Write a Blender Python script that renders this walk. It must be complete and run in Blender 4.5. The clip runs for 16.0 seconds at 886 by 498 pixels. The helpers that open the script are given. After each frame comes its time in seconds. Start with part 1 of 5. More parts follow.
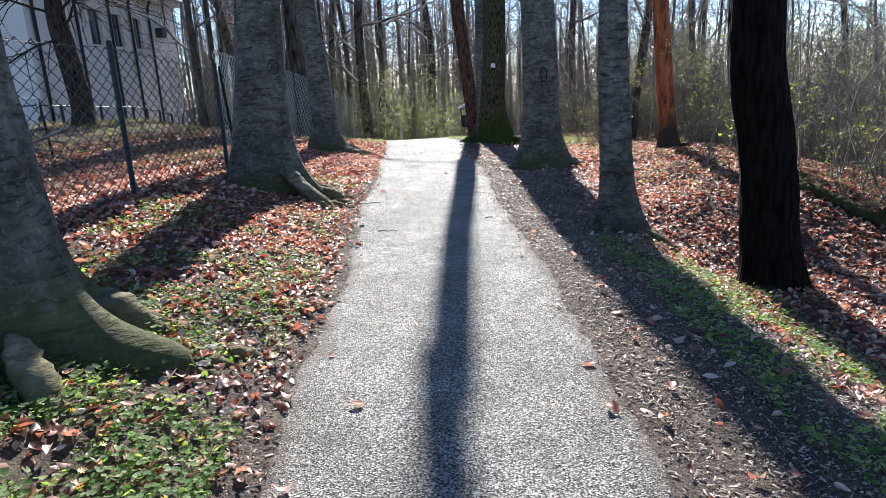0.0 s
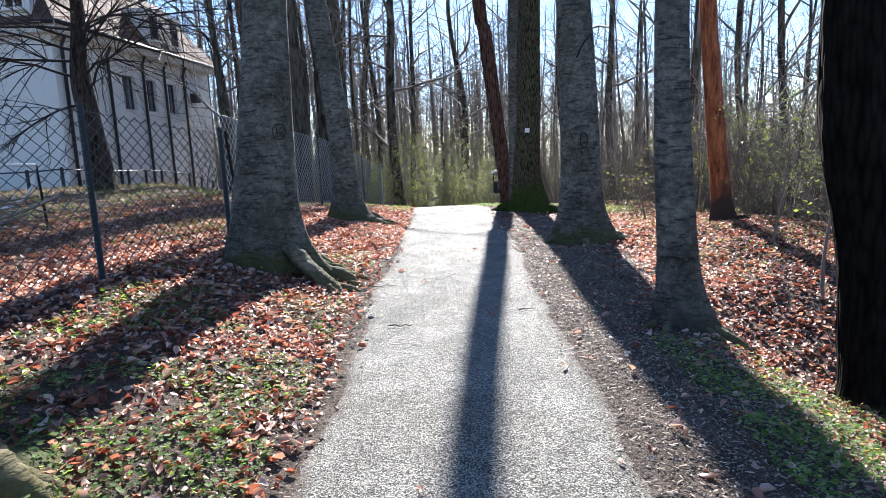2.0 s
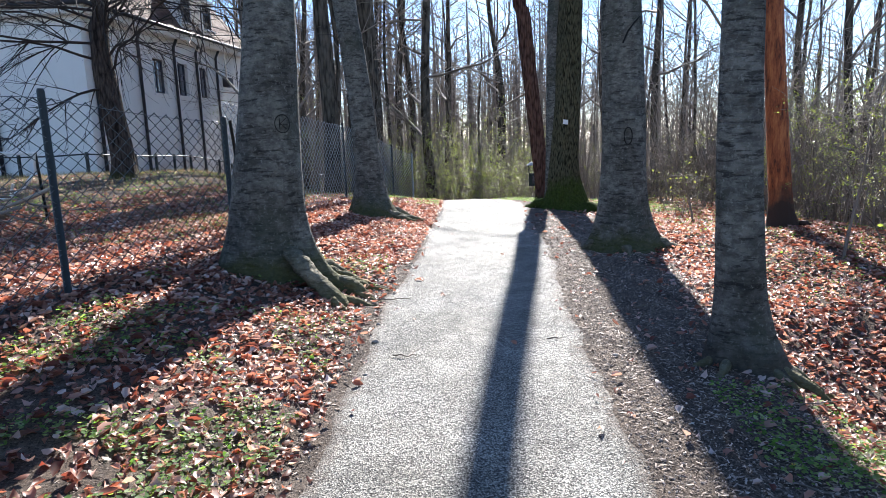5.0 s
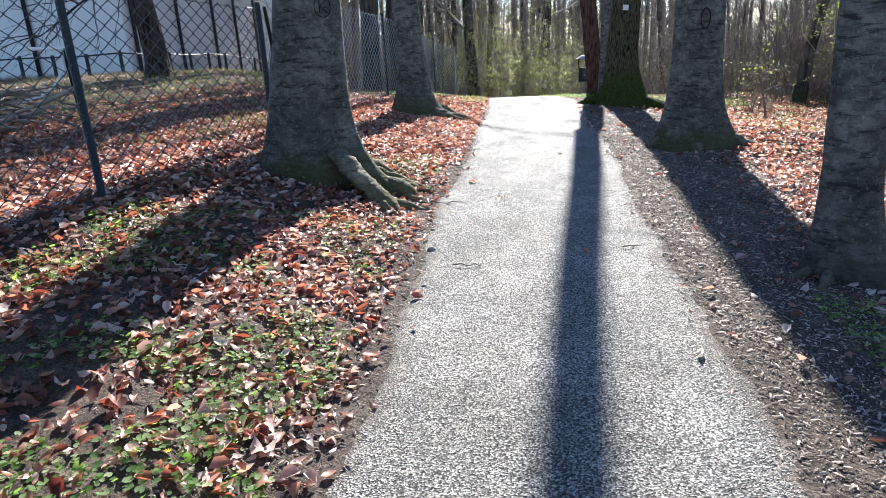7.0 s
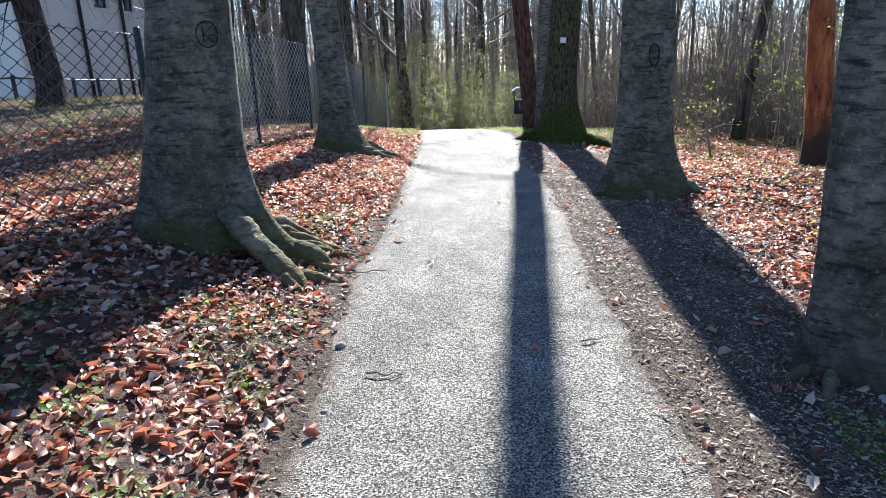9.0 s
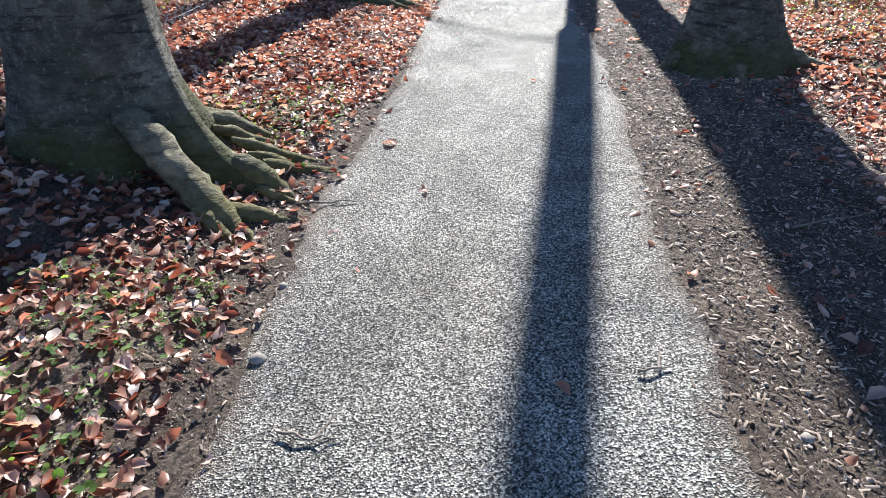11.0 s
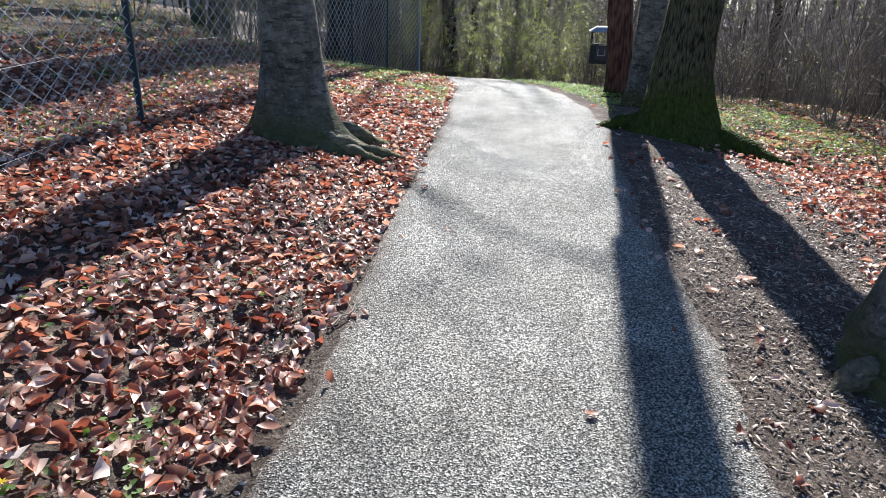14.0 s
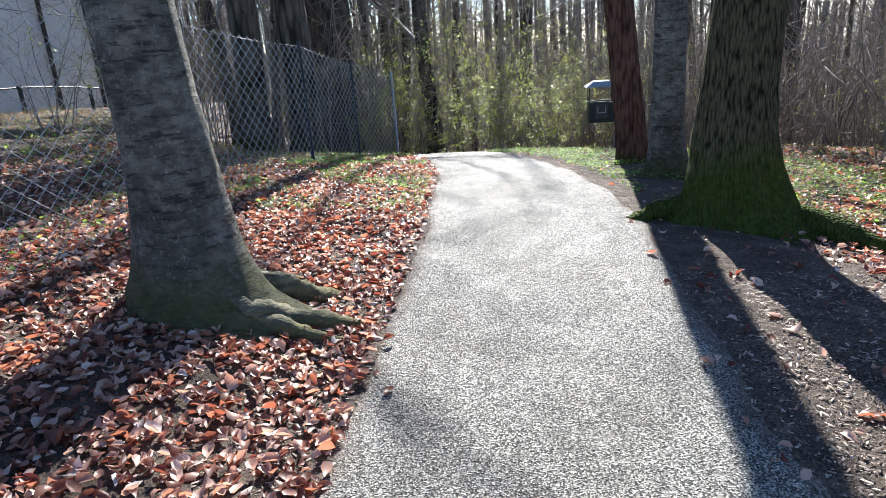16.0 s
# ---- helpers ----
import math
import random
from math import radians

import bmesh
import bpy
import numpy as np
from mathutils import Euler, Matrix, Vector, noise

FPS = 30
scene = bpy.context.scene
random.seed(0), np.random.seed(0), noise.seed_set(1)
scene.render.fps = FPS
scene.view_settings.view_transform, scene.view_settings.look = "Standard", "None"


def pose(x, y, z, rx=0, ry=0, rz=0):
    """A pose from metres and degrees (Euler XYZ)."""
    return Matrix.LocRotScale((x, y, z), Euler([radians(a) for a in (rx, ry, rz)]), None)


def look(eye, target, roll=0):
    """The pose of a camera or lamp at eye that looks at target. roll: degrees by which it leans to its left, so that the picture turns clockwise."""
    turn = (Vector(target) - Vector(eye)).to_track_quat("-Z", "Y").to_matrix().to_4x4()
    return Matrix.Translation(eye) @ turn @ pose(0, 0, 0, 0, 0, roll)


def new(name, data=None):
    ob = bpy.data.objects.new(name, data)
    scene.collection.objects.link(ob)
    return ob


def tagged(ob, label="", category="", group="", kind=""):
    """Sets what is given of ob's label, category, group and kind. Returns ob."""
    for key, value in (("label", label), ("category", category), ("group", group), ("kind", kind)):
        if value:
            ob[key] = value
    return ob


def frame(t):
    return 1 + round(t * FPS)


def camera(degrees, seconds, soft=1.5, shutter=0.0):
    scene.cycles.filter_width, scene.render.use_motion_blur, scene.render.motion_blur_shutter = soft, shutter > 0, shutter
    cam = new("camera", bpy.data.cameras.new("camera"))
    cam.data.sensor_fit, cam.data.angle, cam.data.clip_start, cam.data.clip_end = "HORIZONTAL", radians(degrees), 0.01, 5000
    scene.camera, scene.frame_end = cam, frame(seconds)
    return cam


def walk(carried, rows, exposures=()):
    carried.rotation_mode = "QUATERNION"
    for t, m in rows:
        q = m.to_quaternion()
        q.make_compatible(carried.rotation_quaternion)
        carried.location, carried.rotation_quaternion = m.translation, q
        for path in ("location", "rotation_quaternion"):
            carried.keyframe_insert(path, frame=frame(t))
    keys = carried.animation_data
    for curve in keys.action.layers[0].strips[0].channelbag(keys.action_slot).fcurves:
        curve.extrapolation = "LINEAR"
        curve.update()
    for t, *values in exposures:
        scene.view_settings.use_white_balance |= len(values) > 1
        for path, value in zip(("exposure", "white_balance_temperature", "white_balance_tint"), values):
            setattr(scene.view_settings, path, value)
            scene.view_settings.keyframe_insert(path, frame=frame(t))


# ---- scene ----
cam = camera(68.2, 16.0, 0.8)
PATH = [
    (0, (0.007, 0.443, 1.492), (0.004, 2.378, 0.988), -4.4),
    (0.5, (0.031, 0.719, 1.492), (-0.001, 2.661, 1.017), -1.4),
    (1, (-0.082, 1.019, 1.515), (-0.09, 2.99, 1.173), -0.8),
    (1.5, (-0.032, 1.324, 1.479), (-0.126, 3.303, 1.203), -3.7),
    (2, (0.099, 1.606, 1.513), (0.01, 3.579, 1.199), -4.2),
    (2.5, (0.084, 1.973, 1.506), (0.134, 3.94, 1.147), -1.2),
    (3, (0.101, 2.136, 1.511), (0.036, 4.096, 1.119), -2.9),
    (3.5, (0.206, 2.373, 1.523), (-0.026, 4.334, 1.202), -4.8),
    (3.7, (0.248, 2.434, 1.532), (0.049, 4.403, 1.243), -4.5),
    (5.8, (0.145, 2.505, 1.608), (-0.095, 4.45, 1.208), -2.2),
    (6, (0.116, 2.524, 1.601), (-0.132, 4.466, 1.191), -1.9),
    (6.5, (-0.003, 2.651, 1.578), (-0.217, 4.593, 1.15), -1.0),
    (7, (-0.013, 2.927, 1.49), (-0.336, 4.799, 0.864), -4.4),
    (7.5, (0.076, 3.14, 1.56), (-0.484, 4.938, 0.886), -6.0),
    (8, (-0.026, 3.47, 1.536), (-0.333, 5.364, 0.973), -1.3),
    (8.5, (-0.102, 3.698, 1.541), (-0.237, 5.627, 1.031), -2.8),
    (8.7, (-0.075, 3.805, 1.547), (-0.2, 5.731, 1.023), -3.1),
    (10.8, (0.13, 5.411, 1.499), (-0.154, 7.142, 0.539), -6.2),
    (11, (0.128, 5.562, 1.49), (-0.144, 7.278, 0.499), -4.4),
    (11.3, (0.036, 5.865, 1.533), (-0.115, 7.622, 0.589), 0.9),
    (11.5, (0.024, 6.055, 1.527), (-0.199, 7.812, 0.6), -0.9),
    (12, (0.061, 6.556, 1.548), (-0.201, 8.375, 0.758), -6.5),
    (12.5, (-0.061, 7.035, 1.5), (-0.463, 8.823, 0.698), -2.1),
    (13, (-0.097, 7.566, 1.578), (-0.356, 9.347, 0.704), -3.5),
    (13.5, (-0.029, 8.085, 1.604), (-0.338, 9.898, 0.819), -3.9),
    (14, (-0.163, 8.688, 1.565), (-0.41, 10.513, 0.786), 0.8),
    (14.5, (-0.158, 9.238, 1.539), (-0.493, 11.052, 0.768), -4.5),
    (15, (-0.253, 9.779, 1.565), (-0.704, 11.59, 0.846), -2.8),
    (15.4, (-0.355, 10.26, 1.588), (-0.748, 12.093, 0.893), -2.3),
    (15.5, (-0.368, 10.341, 1.576), (-0.644, 12.192, 0.87), -1.9),
    (16, (-0.261, 10.809, 1.568), (-0.528, 12.694, 0.957), -5.5),
]
LEVEL = pose(0, 0, 0, 0, -1.3, 0)
walk(cam, [(t, LEVEL @ look(eye, target, roll)) for t, eye, target, roll in PATH],
     [(0.0, 1.48, 6150, 12), (3.5, 1.75, 6150, 12), (8.5, 1.70, 6100, 11), (11.0, 1.54, 6100, 10), (13.0, 1.47, 6050, 10), (14.8, 1.56, 6050, 10), (16.0, 1.8, 6100, 10)])

# ---- world, sun, exposure ----
SUN_WAY = Vector((0.012, 1.0, 0.62)).normalized()
world = bpy.data.worlds.new("world")
scene.world = world
world.use_nodes = True
sky = world.node_tree.nodes.new("ShaderNodeTexSky")
sky.sky_type = 'NISHITA'
sky.sun_disc = False
sky.sun_elevation = math.asin(SUN_WAY.z)
sky.sun_rotation = math.atan2(SUN_WAY.x, SUN_WAY.y)
sky.air_density, sky.dust_density, sky.ozone_density = 0.8, 0.1, 4.0
world.node_tree.links.new(sky.outputs[0], world.node_tree.nodes["Background"].inputs[0])
world.node_tree.nodes["Background"].inputs[1].default_value = 0.084
sun_data = bpy.data.lights.new("sun", 'SUN')
sun_data.energy, sun_data.angle, sun_data.color = 5.0, radians(0.53), (1.0, 0.945, 0.86)
sun = new("sun", sun_data)
sun.matrix_world = look(SUN_WAY * 60, (0, 0, 0))

rng = np.random.default_rng(7)


# ---- materials ----
class Shade:
    """A node material with short ways to make its nodes."""

    def __init__(self, name, rough=0.8):
        self.m = bpy.data.materials.new(name)
        self.m.use_nodes = True
        self.nt = self.m.node_tree
        self.b = self.nt.nodes["Principled BSDF"]
        self.b.inputs["Roughness"].default_value = rough
        self.b.inputs["Specular IOR Level"].default_value = 0.3
        self.xyz = self.nt.nodes.new("ShaderNodeTexCoord").outputs["Object"]
        self.place = self.nt.nodes.new("ShaderNodeNewGeometry")

    def to(self, a, b):
        self.nt.links.new(a, b)

    def stretched(self, sx, sy, sz, world_space=False):
        n = self.nt.nodes.new("ShaderNodeMapping")
        n.inputs["Scale"].default_value = (sx, sy, sz)
        self.to(self.place.outputs["Position"] if world_space else self.xyz, n.inputs["Vector"])
        return n.outputs[0]

    def noise(self, scale, detail=4.0, vec=None, rough=0.6):
        n = self.nt.nodes.new("ShaderNodeTexNoise")
        n.inputs["Scale"].default_value, n.inputs["Detail"].default_value = scale, detail
        n.inputs["Roughness"].default_value = rough
        self.to(vec or self.xyz, n.inputs["Vector"])
        return n.outputs["Fac"]

    def cells(self, scale, vec=None, out="Color", feature='F1'):
        n = self.nt.nodes.new("ShaderNodeTexVoronoi")
        n.feature = feature
        n.inputs["Scale"].default_value = scale
        self.to(vec or self.xyz, n.inputs["Vector"])
        return n.outputs[out]

    def ramp(self, fac, *stops):
        n = self.nt.nodes.new("ShaderNodeValToRGB")
        el = n.color_ramp.elements
        while len(el) < len(stops):
            el.new(0.5)
        for e, (p, c) in zip(el, stops):
            e.position = p
            e.color = (*c, 1) if isinstance(c, tuple) else (c, c, c, 1)
        self.to(fac, n.inputs[0])
        return n.outputs[0]

    def mix(self, fac, a, b, kind='MIX'):
        n = self.nt.nodes.new("ShaderNodeMixRGB")
        n.blend_type = kind
        for v, k in ((fac, 0), (a, 1), (b, 2)):
            if isinstance(v, (int, float)):
                n.inputs[k].default_value = v if k == 0 else (v, v, v, 1)
            elif isinstance(v, tuple):
                n.inputs[k].default_value = (*v, 1)
            else:
                self.to(v, n.inputs[k])
        return n.outputs[0]

    def calc(self, op, a, b=0.0):
        n = self.nt.nodes.new("ShaderNodeMath")
        n.operation = op
        for v, k in ((a, 0), (b, 1)):
            if isinstance(v, (int, float)):
                n.inputs[k].default_value = v
            else:
                self.to(v, n.inputs[k])
        return n.outputs[0]

    def height(self):
        n = self.nt.nodes.new("ShaderNodeSeparateXYZ")
        self.to(self.xyz, n.inputs[0])
        return n.outputs["Z"]

    def bump(self, h, strength=0.5, distance=0.02):
        n = self.nt.nodes.new("ShaderNodeBump")
        n.inputs["Strength"].default_value, n.inputs["Distance"].default_value = strength, distance
        self.to(h, n.inputs["Height"])
        self.to(n.outputs[0], self.b.inputs["Normal"])
        return n.outputs[0]

    def colour(self, c):
        if isinstance(c, tuple):
            self.b.inputs["Base Color"].default_value = (*c, 1)
        else:
            self.to(c, self.b.inputs["Base Color"])
        return self

    def thin(self, c, share):
        """Light comes through the thin sheet."""
        t = self.nt.nodes.new("ShaderNodeBsdfTranslucent")
        if isinstance(c, tuple):
            t.inputs[0].default_value = (*c, 1)
        else:
            self.to(c, t.inputs[0])
        mixer = self.nt.nodes.new("ShaderNodeMixShader")
        mixer.inputs[0].default_value = share
        self.to(self.b.outputs[0], mixer.inputs[1])
        self.to(t.outputs[0], mixer.inputs[2])
        out = next(n for n in self.nt.nodes if n.type == 'OUTPUT_MATERIAL')
        self.to(mixer.outputs[0], out.inputs[0])
        return self


def bark_smooth(name, dark, light, moss, moss_top, marks=0.75, bare=0.0):
    """Beech bark: grey, with short dark cross marks, lichen and moss low down."""
    s = Shade(name, 0.85)
    s.b.inputs["Specular IOR Level"].default_value = 0.12
    base = s.ramp(s.noise(2.2, 6), (0.32, dark), (0.68, light))
    blot = s.ramp(s.noise(11.0, 6, s.stretched(1, 1, 1.6), 0.7), (0.42, 0.38), (0.60, 1.0))
    c = s.mix(0.8, base, blot, 'MULTIPLY')
    line = s.noise(3.0, 5, s.stretched(1.4, 1.4, 8.5), 0.72)
    c = s.mix(s.calc('MULTIPLY', s.ramp(line, (0.545, 0.0), (0.60, 1.0)), marks), c, (0.022, 0.02, 0.018))
    fine = s.noise(14, 6, s.stretched(1, 1, 4))
    c = s.mix(s.ramp(s.noise(1.1, 4, s.stretched(1.5, 1.5, 0.7)), (0.52, 0.0), (0.62, 0.6)), c, (0.055, 0.062, 0.045))
    c = s.mix(s.ramp(s.noise(34, 5, None, 0.7), (0.56, 0.0), (0.68, 0.4)), c, (0.40, 0.40, 0.35))
    up = s.calc('ADD', s.calc('MULTIPLY', s.height(), 1.0 / moss_top), s.calc('ADD', s.calc('MULTIPLY', s.noise(3.5, 5), 0.9), bare))
    green = s.ramp(s.noise(24, 4), (0.3, tuple(v * 0.5 for v in moss)), (0.7, moss))
    c = s.mix(s.ramp(up, (0.70, 0.72), (1.35, 0.0)), c, green)
    s.colour(c)
    s.bump(s.calc('ADD', s.calc('MULTIPLY', line, -1.6), fine), 0.85, 0.022)
    return s.m


def bark_rough(name, dark, light, moss, moss_top, furrow=14.0):
    """Furrowed bark: upright ridges broken across."""
    s = Shade(name, 0.9)
    s.b.inputs["Specular IOR Level"].default_value = 0.06
    ridge = s.calc('SUBTRACT', 1.0, s.calc('MULTIPLY', s.cells(furrow, s.stretched(1.6, 1.6, 0.34), "Distance"), 1.1))
    wav = s.noise(7, 6, s.stretched(1.5, 1.5, 0.5))
    h = s.calc('ADD', ridge, s.calc('MULTIPLY', wav, 0.6))
    c = s.ramp(h, (0.35, dark), (0.95, light))
    c = s.mix(0.55, c, s.ramp(s.noise(2.5, 5), (0.3, 0.45), (0.7, 1.0)), 'MULTIPLY')
    up = s.calc('ADD', s.calc('MULTIPLY', s.height(), 1.0 / moss_top), s.calc('MULTIPLY', s.noise(2.8, 5), 0.8))
    green = s.ramp(s.noise(20, 4), (0.3, tuple(v * 0.45 for v in moss)), (0.7, moss))
    c = s.mix(s.ramp(up, (0.7, 0.8), (1.3, 0.0)), c, green)
    s.colour(c)
    s.bump(h, 1.0, 0.035)
    return s.m


def leaf_shade(name, stops, through_stops, share, rough, gloss=0.35):
    s = Shade(name, rough)
    r = s.place.outputs["Random Per Island"]
    c = s.mix(0.35, s.ramp(r, *stops), s.ramp(s.noise(60, 3), (0.3, 0.5), (0.7, 1.0)), 'MULTIPLY')
    s.colour(c)
    s.b.inputs["Specular IOR Level"].default_value = gloss
    s.thin(s.ramp(r, *through_stops), share)
    return s.m


def plain(name, c, rough=0.6, metal=0.0, wear=0.25, scale=20):
    s = Shade(name, rough)
    n = s.noise(scale, 5)
    s.colour(s.mix(s.ramp(n, (0.35, wear), (0.65, 0.0)), c, tuple(v * 0.45 for v in c)))
    s.b.inputs["Metallic"].default_value = metal
    s.bump(n, 0.15, 0.004)
    return s.m


# path: compacted fine grey gravel, worn into brown dirt along its rims
def soil_colour(s):
    c = s.ramp(s.noise(5.5, 7), (0.3, (0.045, 0.033, 0.025)), (0.55, (0.125, 0.094, 0.072)), (0.75, (0.25, 0.20, 0.158)))
    c = s.mix(s.ramp(s.noise(70, 6, None, 0.8), (0.5, 0.0), (0.66, 0.7)), c, (0.33, 0.265, 0.21))
    return s.mix(s.ramp(s.cells(95), (0.15, 0.75), (0.5, 0.0)), c, (0.028, 0.021, 0.017))


s = Shade("gravel", 0.72)
grain = s.cells(150)
tone = s.ramp(grain, (0.0, (0.012, 0.012, 0.012)), (0.34, (0.09, 0.089, 0.084)), (0.58, (0.34, 0.335, 0.315)), (1.0, (0.80, 0.79, 0.745)))
# broad and fine mottling: dappled branch shade painted into the gravel colour
dapple_broad = s.ramp(s.noise(1.1, 5), (0.34, (0.66, 0.65, 0.63)), (0.64, (1.0, 1.0, 1.0)))
dapple_fine = s.ramp(s.noise(4.6, 5, s.stretched(1, 0.6, 1)), (0.36, (0.70, 0.69, 0.67)), (0.6, (1.0, 0.995, 0.97)))
c = s.mix(1.0, s.mix(1.0, tone, dapple_broad, 'MULTIPLY'), dapple_fine, 'MULTIPLY')
coarse = s.ramp(s.noise(88, 3, None, 0.75), (0.40, 0.0), (0.52, 1.0))
c = s.mix(coarse, s.mix(1.0, c, (0.30, 0.30, 0.31), 'MULTIPLY'), s.mix(1.0, c, (1.22, 1.21, 1.17), 'MULTIPLY'))
rim = s.nt.nodes.new("ShaderNodeAttribute")
rim.attribute_name = "rim"
edge_mix = s.calc('ADD', rim.outputs["Fac"], s.calc('MULTIPLY', s.calc('SUBTRACT', s.noise(9.0, 7, None, 0.75), 0.5), 0.34))
s.colour(s.mix(s.ramp(edge_mix, (0.03, 0.95), (0.17, 0.0)), c, soil_colour(s)))
s.bump(s.calc('ADD', s.cells(150, None, "Distance"), s.calc('ADD', s.calc('MULTIPLY', s.noise(40, 4), 1.6), s.calc('MULTIPLY', s.noise(4, 4), 3.0))), 1.0, 0.010)
s.b.inputs["Specular IOR Level"].default_value = 0.3
GRAVEL = s.m

# ground: brown humus with leaf mould
s = Shade("forest_soil", 0.95)
c = soil_colour(s)
s.colour(c)
s.bump(s.calc('ADD', s.noise(45, 8, None, 0.75), s.calc('MULTIPLY', s.noise(9, 5), 1.5)), 1.0, 0.035)
SOIL = s.m

LITTER = leaf_shade("dead_leaf", ((0.0, (0.07, 0.03, 0.022)), (0.3, (0.24, 0.11, 0.075)), (0.6, (0.46, 0.255, 0.19)), (0.82, (0.66, 0.47, 0.39)), (1.0, (0.86, 0.75, 0.67))),
                    ((0.0, (0.30, 0.06, 0.035)), (0.5, (0.62, 0.22, 0.12)), (1.0, (0.80, 0.50, 0.35))), 0.38, 0.42, 0.35)
CHIPS = leaf_shade("wood_chip", ((0.0, (0.05, 0.036, 0.027)), (0.4, (0.20, 0.15, 0.115)), (0.75, (0.40, 0.32, 0.26)), (1.0, (0.62, 0.53, 0.45))),
                   ((0.0, (0.1, 0.06, 0.03)), (1.0, (0.2, 0.12, 0.07))), 0.08, 0.7)
CELANDINE = leaf_shade("celandine_leaf", ((0.0, (0.045, 0.10, 0.03)), (0.45, (0.11, 0.20, 0.07)), (0.8, (0.24, 0.33, 0.15)), (1.0, (0.40, 0.46, 0.28))),
                       ((0.0, (0.20, 0.44, 0.05)), (1.0, (0.52, 0.66, 0.12))), 0.50, 0.6, 0.14)
YOUNG = leaf_shade("young_leaf", ((0.0, (0.10, 0.14, 0.03)), (1.0, (0.24, 0.26, 0.07))),
                   ((0.0, (0.30, 0.42, 0.06)), (1.0, (0.55, 0.58, 0.12))), 0.5, 0.4)
STRAW = leaf_shade("dry_grass", ((0.0, (0.18, 0.13, 0.08)), (0.65, (0.32, 0.25, 0.16)), (0.86, (0.14, 0.15, 0.06)), (1.0, (0.10, 0.14, 0.05))),
                   ((0.0, (0.36, 0.26, 0.14)), (0.7, (0.42, 0.33, 0.16)), (1.0, (0.2, 0.32, 0.07))), 0.3, 0.6, 0.2)
PETAL = leaf_shade("yellow_petal", ((0.0, (0.75, 0.55, 0.02)), (1.0, (0.85, 0.68, 0.05))), ((0.0, (0.8, 0.6, 0.03)), (1.0, (0.9, 0.7, 0.06))), 0.4, 0.4)

BEECH = bark_smooth("beech_bark", (0.085, 0.081, 0.069), (0.26, 0.25, 0.216), (0.08, 0.084, 0.02), 0.6)
BEECH_DRY = bark_smooth("dry_beech_bark", (0.08, 0.077, 0.067), (0.27, 0.26, 0.23), (0.075, 0.062, 0.045), 0.35)
BEECH_ROOT = bark_smooth("beech_root_bark", (0.12, 0.105, 0.072), (0.33, 0.295, 0.21), (0.17, 0.15, 0.06), 0.6, 0.5, 0.38)
OAK = bark_rough("oak_bark", (0.018, 0.017, 0.010), (0.13, 0.12, 0.07), (0.07, 0.105, 0.016), 1.35, 30)
LIME_BARK = bark_rough("lime_bark", (0.02, 0.015, 0.013), (0.10, 0.075, 0.062), (0.06, 0.06, 0.02), 0.3)
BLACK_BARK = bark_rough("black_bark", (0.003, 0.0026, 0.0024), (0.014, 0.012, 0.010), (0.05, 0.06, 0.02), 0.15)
RED_BARK = bark_rough("red_bark", (0.04, 0.02, 0.015), (0.15, 0.08, 0.06), (0.06, 0.07, 0.02), 0.3)
FAR_BARK = bark_rough("woodland_bark", (0.03, 0.026, 0.021), (0.15, 0.128, 0.10), (0.06, 0.07, 0.02), 0.6, 7)
s = Shade("twig", 0.8)
s.colour(s.ramp(s.noise(1.2, 4), (0.3, (0.09, 0.072, 0.058)), (0.7, (0.33, 0.275, 0.225))))
TWIG = s.m
BOUGH = plain("dark_bough", (0.035, 0.026, 0.022), 0.85)
# stripped spruce trunk: orange inner bark with dark remnants
s = Shade("stripped_bark", 0.7)
streak = s.noise(5.0, 7, s.stretched(2.6, 2.6, 0.5), 0.75)
c = s.ramp(streak, (0.36, (0.05, 0.016, 0.009)), (0.47, (0.26, 0.068, 0.022)), (0.66, (0.50, 0.175, 0.06)))
low = s.calc('ADD', s.calc('MULTIPLY', s.height(), 0.85), s.calc('MULTIPLY', s.noise(2.0, 4), 0.9))
c = s.mix(s.ramp(low, (0.75, 1.0), (1.0, 0.0)), c, (0.045, 0.026, 0.018))
s.colour(c)
s.bump(streak, 0.8, 0.02)
STRIPPED = s.m

s = Shade("plaster", 0.9)
c = s.mix(0.35, (0.80, 0.77, 0.72), s.ramp(s.noise(0.5, 6, s.stretched(1, 1, 0.5)), (0.3, 0.72), (0.7, 1.0)), 'MULTIPLY')
s.colour(c)
s.bump(s.noise(40, 4), 0.25, 0.006)
PLASTER = s.m
s = Shade("roof_tile", 0.75)
rows = s.cells(5.5, s.stretched(1, 1, 1.4), "Distance")
s.colour(s.ramp(s.calc('ADD', rows, s.noise(1.3, 5)), (0.4, (0.07, 0.042, 0.034)), (1.1, (0.20, 0.125, 0.095))))
s.bump(rows, 0.6, 0.03)
ROOF = s.m
METAL_DARK = plain("dark_coated_steel", (0.03, 0.036, 0.036), 0.45, 0.3)
# one zinc mesh in two tones: backlit dark and sunlit glint as base colour
WIRE_BACKLIT = plain("backlit_wire", (0.06, 0.066, 0.07), 0.35, 0.5)
WIRE_SUNLIT = plain("sunlit_zinc_wire", (0.50, 0.52, 0.54), 0.33, 0.75)
ZINC = plain("galvanised_wire", (0.28, 0.29, 0.30), 0.45, 0.8)
WIRE_GREY = plain("dull_wire", (0.14, 0.145, 0.15), 0.6, 0.3)
PIPE = plain("dark_drainpipe", (0.035, 0.035, 0.04), 0.45, 0.2)
WHITE = plain("white_paint", (0.78, 0.78, 0.76), 0.5)
WINDOW_FRAME = plain("dark_window_wood", (0.05, 0.045, 0.05), 0.5)
